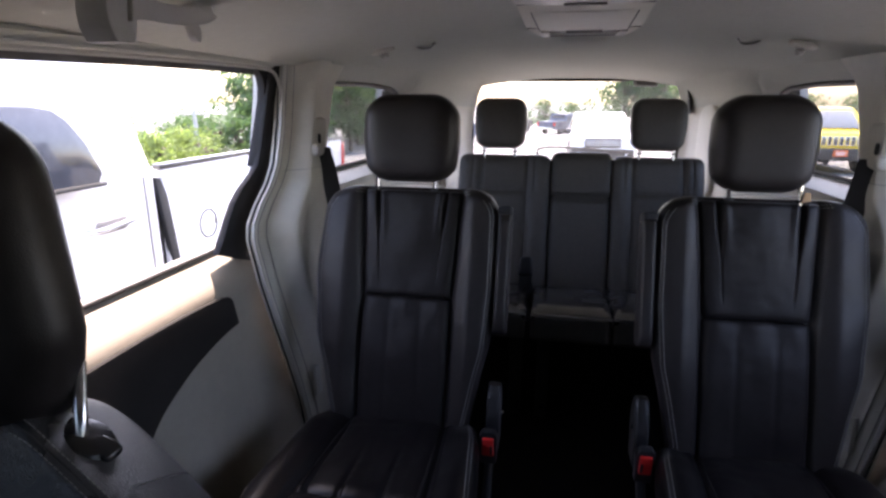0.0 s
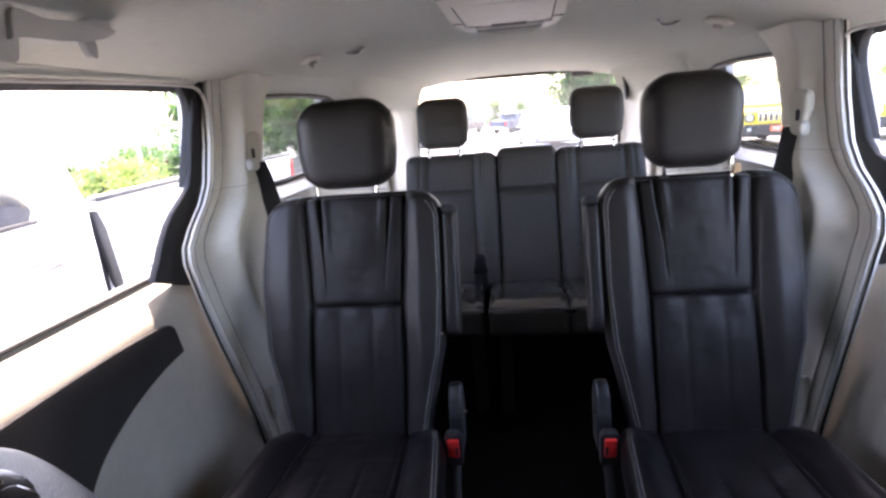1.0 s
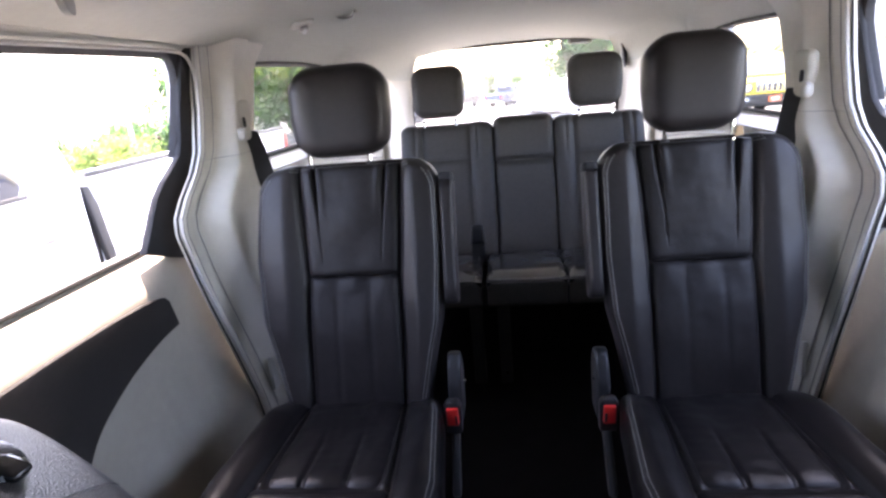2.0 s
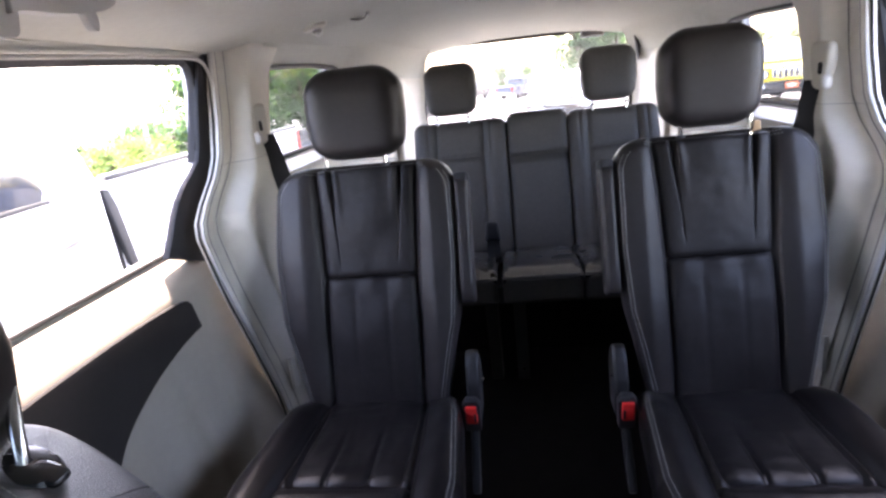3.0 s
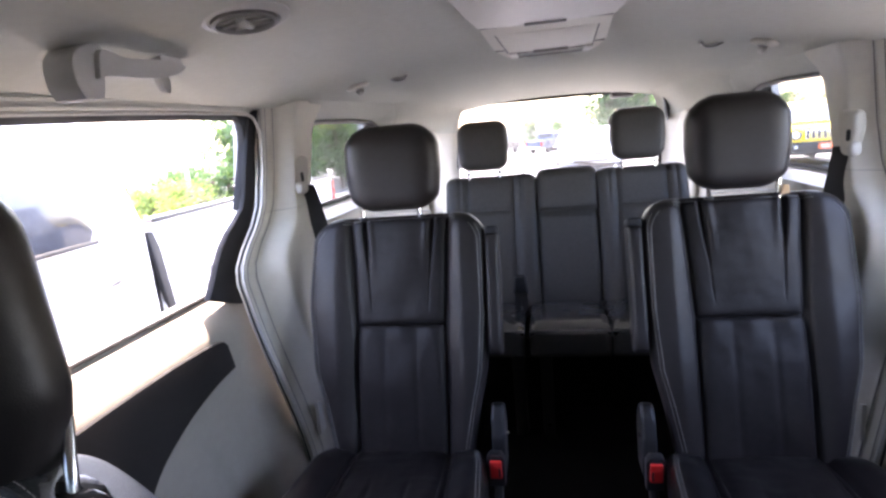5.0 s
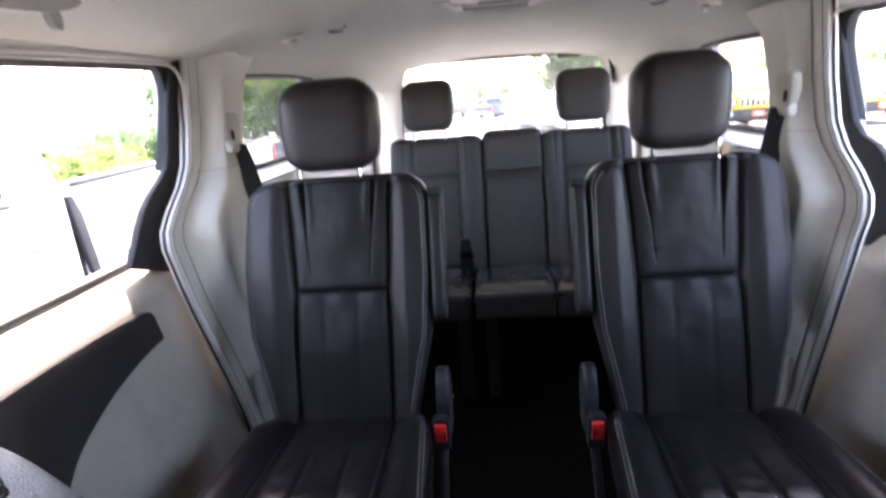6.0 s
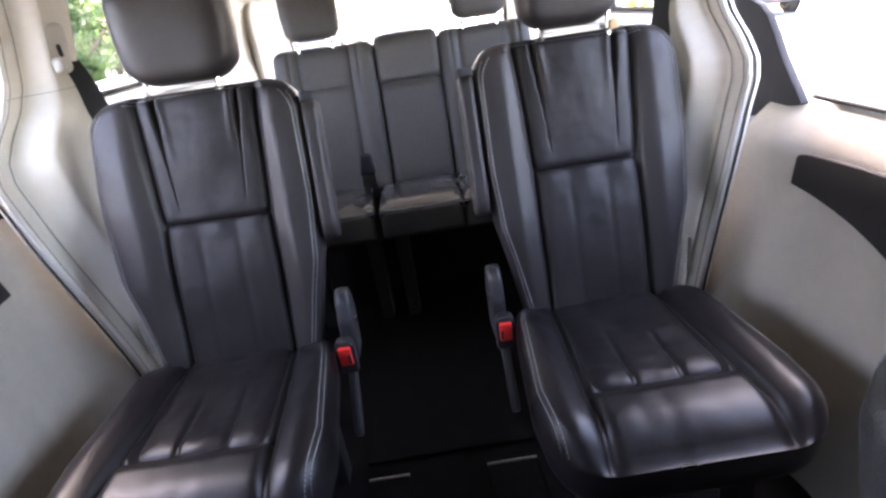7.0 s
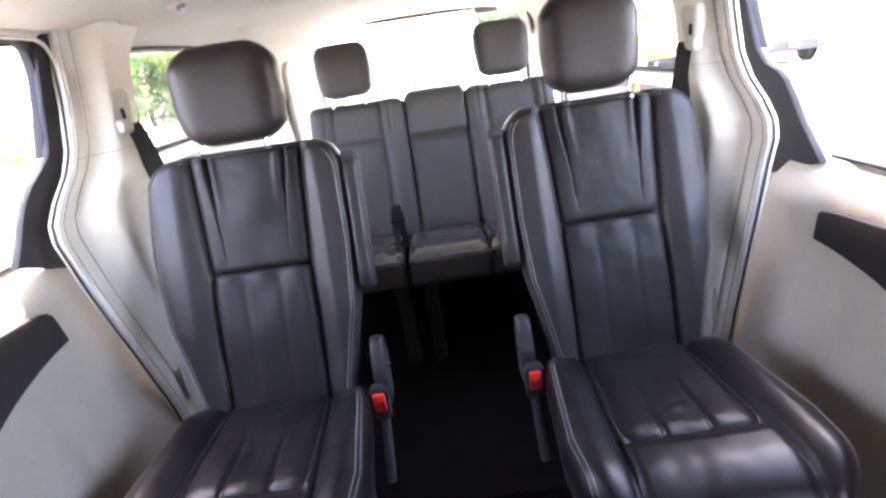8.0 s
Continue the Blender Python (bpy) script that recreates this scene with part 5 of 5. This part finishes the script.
def boxy_suv(name, x, y, turn, paint, label, group="", scale=1.0, grille_slots=7, sign=False, lamps="round"):
    """An upright SUV whose front faces -y before turning."""
    z = ground_z(x, y)
    m = Matrix.Translation((x, y, z)) @ pose(0, 0, 0, 0, 0, turn) @ Matrix.Scale(scale, 4)
    d = thing(name, (x, y, z), label, "car", group)
    prof = [(0.0, 0.42), (0.02, 0.95), (0.10, 1.02), (0.95, 1.10), (1.45, 1.62), (1.75, 1.69), (3.7, 1.66), (4.05, 1.05), (4.08, 0.45), (3.9, 0.34), (0.15, 0.34)]
    part("body", section_body(prof, -0.90, 0.90, m, 0.28, 1.05), paint, d)
    part("windscreen", placed(prism([(-0.76, 0.0), (0.76, 0.0), (0.66, 0.62), (-0.66, 0.62)], lambda u, v, w: (u, 0.965 + v * 0.69 - w * 0.7, 1.125 + v * 0.72 + w * 0.7), 0.02, 0.006), m), GLASS_SKY, d, "glossy windscreen with sky reflection put into its colour")
    part("bumper", placed(box(-0.90, 0.90, -0.08, 0.12, 0.34, 0.66, 0.05, 3), m), DARKPLASTIC, d, "black lower bumper")
    g = part("grille", placed(box(-0.52, 0.52, -0.03, 0.05, 0.70, 0.98, 0.02), m), paint if grille_slots else DARKPLASTIC, d)
    if grille_slots:
        for k in range(grille_slots):
            q = (k - (grille_slots - 1) / 2) * 0.133
            b = part("grille_surround", placed(box(q - 0.054, q + 0.054, -0.045, 0.0, 0.725, 0.965, 0.020), m), CHROME, g)
            part("grille_slot", placed(box(q - 0.034, q + 0.034, -0.050, -0.01, 0.742, 0.948, 0.014), m), RUBBER, g)
    else:
        for k in range(3):
            part("grille_bar", placed(box(-0.50, 0.50, -0.045, 0.0, 0.765 + 0.06 * k, 0.785 + 0.06 * k, 0.006), m), CHROME, g)
    for s in SIDES:
        if lamps == "round":
            part("headlamp", placed(lathe([(0.01, -0.06), (0.08, -0.05), (0.105, -0.02), (0.105, 0.05), (0.01, 0.05)], (s * 0.66, 0.0, 0.84), 24, "y"), m), LENS, d)
            part("lamp_ring", placed(lathe([(0.10, -0.035), (0.125, -0.03), (0.125, 0.02), (0.10, 0.02)], (s * 0.66, 0.0, 0.84), 24, "y"), m), BLACKPAINT, d)
        else:
            part("headlamp", placed(prism([(0.52, 0.80), (0.86, 0.84), (0.87, 0.95), (0.55, 0.90)], lambda u, v, w: (s * u, -0.02 + w + 0.12 * sstep(0.6, 0.9, u), v), 0.10, 0.01), m), LENS, d)
        part("fog_lamp", placed(lathe([(0.01, -0.03), (0.05, -0.02), (0.05, 0.03), (0.01, 0.03)], (s * 0.68, -0.08, 0.54), 16, "y"), m), LENS, d)
        part("side_mirror", placed(pillow(lambda a, b, w: Vector((s * (0.98 + a), 1.08 - w, 1.05 + b)), 0.16, 0.09, 0.06, 0.06, 12, 12, 4, 4, 0.04, 0.04), m), BLACKPAINT, d)
        part("side_window", placed(prism([(1.35, 1.12), (3.6, 1.12), (3.5, 1.55), (1.72, 1.58)], lambda u, v, w: (s * (0.90 - 0.28 * (v - 1.05) + 0.004 - w), u, v), 0.02, 0.008), m), GLASS_DARK, d)
        for wy in (0.78, 3.28):
            t = part("wheel", placed(lathe([(0.21, -0.11), (0.31, -0.11), (0.34, -0.08), (0.34, 0.08), (0.31, 0.11), (0.21, 0.11)], (s * 0.79, wy, 0.34), 24, "x"), m), TYRE, d)
            part("rim", placed(lathe([(0.02, -0.09), (0.20, -0.11), (0.215, -0.112), (0.215, 0.112), (0.20, 0.11), (0.02, 0.09)], (s * 0.79, wy, 0.34), 18, "x"), m), RIM, t)
            part("arch", placed(lathe([(0.36, -0.02), (0.42, -0.02), (0.42, 0.02), (0.36, 0.02)], (s * 0.90, wy, 0.36), 24, "x"), m), DARKPLASTIC, d)
    if sign:
        p = part("front_plate", placed(box(-0.16, 0.16, -0.115, -0.09, 0.46, 0.62, 0.008), m), ORANGE, d, "orange dealer plate on the bumper")
        for k in range(2):
            part("plate_bar", placed(box(-0.11, 0.09 + 0.02 * k, -0.119, -0.112, 0.495 + 0.055 * k, 0.52 + 0.055 * k, 0.002), m), WHITE, p)
    return d


boxy_suv("yellow_suv", 7.22, 15.5, -4, YELLOW, "yellow boxy SUV with a seven-slot grille and orange plate", sign=True)
boxy_suv("white_suv", 1.62, 18.6, 0, WHITE, "white SUV parked facing the van in bright sun", grille_slots=0, lamps="slim", scale=1.12)
boxy_suv("yellow_suv", 10.6, 15.8, -4, YELLOW, "second yellow SUV in the parking row", sign=True)
boxy_suv("dark_suv", 11.2, 24.5, 70, BLACKPAINT, "dark SUV parked in the far row", "far parked cars", grille_slots=0, lamps="slim")
boxy_suv("white_suv", 9.6, 21.5, 0, WHITE, "white SUV behind the yellow one", grille_slots=0, lamps="slim")


def white_sedan():
    """A white car parked alongside, its bonnet towards the van's tail."""
    x0, x1 = 2.0, 3.78
    d = thing("white_car", (2.9, 1.0, 0), "white sedan parked alongside in bright sun", "car")
    I = Matrix.Identity(4)
    part("body", section_body([(-1.30, 0.32), (-1.34, 0.78), (-1.2, 0.98), (-0.65, 1.02), (3.05, 0.88), (3.28, 0.74), (3.32, 0.36), (3.1, 0.26), (-1.1, 0.26)], x0, x1, I), WHITE, d)
    part("cabin", section_body([(-0.75, 1.0), (-0.10, 1.40), (0.30, 1.45), (0.85, 1.43), (1.95, 0.93), (1.90, 0.90), (-0.7, 0.92)], x0 + 0.05, x1 - 0.05, I, 0.42, 1.0), WHITE, d)
    part("windscreen", prism([(-0.78, 0.0), (0.78, 0.0), (0.62, 1.0), (-0.62, 1.0)], lambda u, v, w: (2.89 + u, lerp(1.93, 0.93, v) + 0.02 - w * 0.4, lerp(0.962, 1.415, v) + w), 0.012, 0.004), GLASS_DARK, d, "dark windscreen")
    for s2, xs in ((-1, x0 + 0.05), (1, x1 - 0.05)):
        part("side_window", prism([(-0.45, 1.04), (1.50, 1.04), (0.80, 1.36), (0.0, 1.36)], lambda u, v, w: (xs - s2 * (0.42 * (v - 1.0) - 0.004 + w), u, v), 0.012, 0.006), GLASS_DARK, d)
        for wy in (-0.55, 2.35):
            t = part("wheel", lathe([(0.20, -0.10), (0.29, -0.10), (0.32, -0.07), (0.32, 0.07), (0.29, 0.10), (0.20, 0.10)], (xs - s2 * 0.06, wy, 0.32), 24, "x"), TYRE, d)
            part("rim", lathe([(0.02, -0.08), (0.19, -0.10), (0.205, -0.105), (0.205, 0.105), (0.02, 0.08)], (xs - s2 * 0.06, wy, 0.32), 18, "x"), RIM, t)
        part("side_mirror", pillow(lambda a, b, w: Vector((xs + s2 * 0.12 + a, 1.45 + w, 0.98 + b)), 0.13, 0.09, 0.05, 0.05, 12, 12, 4, 4, 0.04, 0.04), WHITE, d)


white_sedan()


def far_pickup(x, y, turn, paint, label):
    z = ground_z(x, y)
    m = Matrix.Translation((x, y, z)) @ pose(0, 0, 0, 0, 0, turn)
    d = thing("far_pickup", (x, y, z), label, "truck", "far parked cars")
    part("body", section_body([(0, 0.55), (0.02, 1.15), (1.9, 1.2), (2.0, 1.85), (3.3, 1.88), (3.9, 1.25), (5.2, 1.15), (5.3, 0.6), (4.9, 0.45), (0.2, 0.45)], -0.97, 0.97, m, 0.2, 1.2), paint, d)
    part("back_window", placed(box(-0.70, 0.70, 1.93, 2.02, 1.3, 1.72, 0.02), m), GLASS_DARK, d)
    part("bumper", placed(box(-0.9, 0.9, -0.12, 0.05, 0.45, 0.65, 0.03), m), CHROME, d)
    for s in SIDES:
        part("tail_lamp", placed(box(s * 0.82, s * 0.975, -0.02, 0.1, 0.75, 1.1, 0.01), m), REDLENS, d)
        part("side_window", placed(prism([(2.1, 1.25), (3.75, 1.25), (3.2, 1.75), (2.15, 1.75)], lambda u, v, w: (s * (0.985 - 0.2 * (v - 1.2) - w), u, v), 0.02, 0.008), m), GLASS_DARK, d)
        for wy in (1.1, 4.4):
            t = part("wheel", placed(lathe([(0.22, -0.12), (0.36, -0.12), (0.38, -0.09), (0.38, 0.09), (0.36, 0.12), (0.22, 0.12)], (s * 0.84, wy, 0.38), 20, "x"), m), TYRE, d)
            part("rim", placed(lathe([(0.02, -0.1), (0.22, -0.122), (0.23, 0.122), (0.02, 0.1)], (s * 0.84, wy, 0.38), 16, "x"), m), RIM, t)


far_pickup(-0.6, 52.0, -35, BLUE, "dark blue pickup truck in the far row")
far_pickup(-5.5, 55.0, -30, BLACKPAINT, "dark pickup truck in the far row")
far_pickup(-12.5, 32.0, -60, BLACKPAINT, "dark pickup truck near the trees")
far_pickup(-9.6, 34.5, -60, BLUE, "blue pickup truck near the trees")


def traffic_cone(x, y):
    z = ground_z(x, y)
    d = thing("traffic_cone", (x, y, z), "orange traffic cone on the asphalt", "traffic cone")
    part("cone", lathe([(0.15, 0.03), (0.03, 0.70), (0.022, 0.71)], (x, y, z), 20), CONE, d)
    part("base", box(x - 0.19, x + 0.19, y - 0.19, y + 0.19, z, z + 0.035, 0.01), CONE, d)


traffic_cone(-3.35, 8.4)

# parking stripes
for k in range(6):
    x0 = -12 + k * 5.0
    d = grid(lambda u, v, x0=x0: Vector((x0 + 0.12 * v, lerp(9.5, 14.5, u), ground_z(x0 + 0.12 * v, lerp(9.5, 14.5, u)) + 0.02)), 24, 1, (0, 0, -0.012))
    solo("parking_line", d, PAINTLINE, "worn white parking line on the asphalt", "road marking", "parking lines")


def tree(x, y, h, spread, mat, seed, label="broad leafy green tree at the lot's edge", base=None, group="trees"):
    rnd = random.Random(seed)
    z = ground_z(x, y) if base is None else base
    d = thing("tree", (x, y, z), label, "tree", group)
    bm = bmesh.new()
    tube(smooth_path([(x, y, z - 0.1), (x + rnd.uniform(-.2, .2), y, z + h * 0.25), (x + rnd.uniform(-.3, .3), y, z + h * 0.55), (x + rnd.uniform(-.4, .4), y, z + h * 0.8)], 4), 0.05 * h * 0.35 + 0.04, 8, bm)
    for k in range(7):
        a, zz = rnd.uniform(0, 6.28), z + h * rnd.uniform(0.25, 0.6)
        e = spread * rnd.uniform(0.5, 0.9)
        tube([(x, y, zz), (x + e * 0.5 * math.cos(a), y + e * 0.5 * math.sin(a), zz + h * 0.12), (x + e * math.cos(a), y + e * math.sin(a), zz + h * 0.22)], 0.05, 5, bm)
    part("trunk", bm, BARK, d)
    verts, faces = [], []
    clumps = [(rnd.gauss(0, 0.42) * spread, rnd.gauss(0, 0.42) * spread, h * rnd.uniform(0.22, 0.95), spread * rnd.uniform(0.16, 0.34)) for _ in range(46)]
    for cx, cy, cz, cr in clumps:
        k = 1 - max(cz / h - 0.55, 0) * 1.3
        cx, cy = cx * k, cy * k
        for _ in range(85):
            v = Vector((rnd.gauss(0, 1), rnd.gauss(0, 1), rnd.gauss(0, 1))).normalized() * cr * rnd.uniform(0.5, 1.05)
            p = Vector((x + cx, y + cy, z + cz)) + v
            r = 0.045 * h ** 0.55 * rnd.uniform(0.6, 1.3)
            a = Vector((rnd.gauss(0, 1), rnd.gauss(0, 1), rnd.gauss(0, 1))).normalized()
            b = a.orthogonal().normalized()
            c = a.cross(b)
            i = len(verts)
            verts += [p - b * r, p + c * r * 0.6, p + b * r, p - c * r * 0.6]
            faces.append((i, i + 1, i + 2, i + 3))
    me = bpy.data.meshes.new("crown")
    me.from_pydata([v - Vector((x, y, z)) for v in verts], [], faces)
    me.materials.append(mat)
    ob = new("crown", me)
    ob.parent = d
    return d


TREES = [(-12.5, 34, 6.2, 3.0), (-15.5, 36, 7.0, 3.2), (-9.5, 38, 6.0, 2.8), (-13, 44, 7.5, 3.4), (-18.5, 33, 6.5, 3.0),
         (-9.6, 17.6, 4.6, 1.5), (-13.0, 17.5, 1.6, 1.5), (-13.5, 14.6, 1.5, 1.5), (-15.0, 21.0, 1.9, 1.6), (-12.0, 19.0, 1.75, 1.5), (-17.0, 17.5, 1.7, 1.6),
         (5.4, 46, 6.4, 2.4), (8.3, 47, 6.8, 2.6), (6.8, 51, 7.4, 3.0), (9.8, 53, 7.2, 3.0), (-1.0, 75, 3.6, 2.4), (2.6, 78, 3.2, 2.6), (-6, 72, 3.4, 2.4),
         (-9.9, 26, 4.4, 2.2), (-11.8, 24.5, 4.6, 2.4), (-8.9, 29.5, 4.8, 2.4), (-11.2, 31, 5.4, 2.8), (-14.0, 39, 8.0, 3.6), (-11.0, 36, 7.2, 3.2), (21.0, 42, 2.9, 3.2), (26.0, 40, 3.0, 3.4), (17.0, 45, 2.8, 3.0), (31.0, 36, 3.0, 3.2), (13.5, 47, 2.7, 2.8)]
for i, (x, y, h, sp) in enumerate(TREES):
    tree(x, y, h, sp, LEAF, 11 + i)
for i, (x, y) in enumerate(((-10.4, 10.8), (-10.2, 12.4), (-10.6, 14.0), (-11.0, 9.4), (-11.5, 15.4))):
    tree(x, y, 1.25, 1.2, LEAF_PALE, 60 + i, "low yellow-green bush at the lot's edge", group="bushes")


def utility_pole(x, y, h):
    z = ground_z(x, y)
    d = thing("utility_pole", (x, y, z), "slim grey utility pole beyond the cars", "pole", "poles")
    part("mast", lathe([(0.09, -0.05), (0.09, 0.3), (0.05, h)], (x, y, z), 10), CONCRETE, d)
    part("arm", tube([(x - 0.5, y, z + h * 0.92), (x + 0.5, y, z + h * 0.92)], 0.03, 6), CONCRETE, d)


utility_pole(-10.5, 14.6, 2.0)
utility_pole(20.0, 30.0, 6.5)
utility_pole(16.5, 14.0, 4.5)
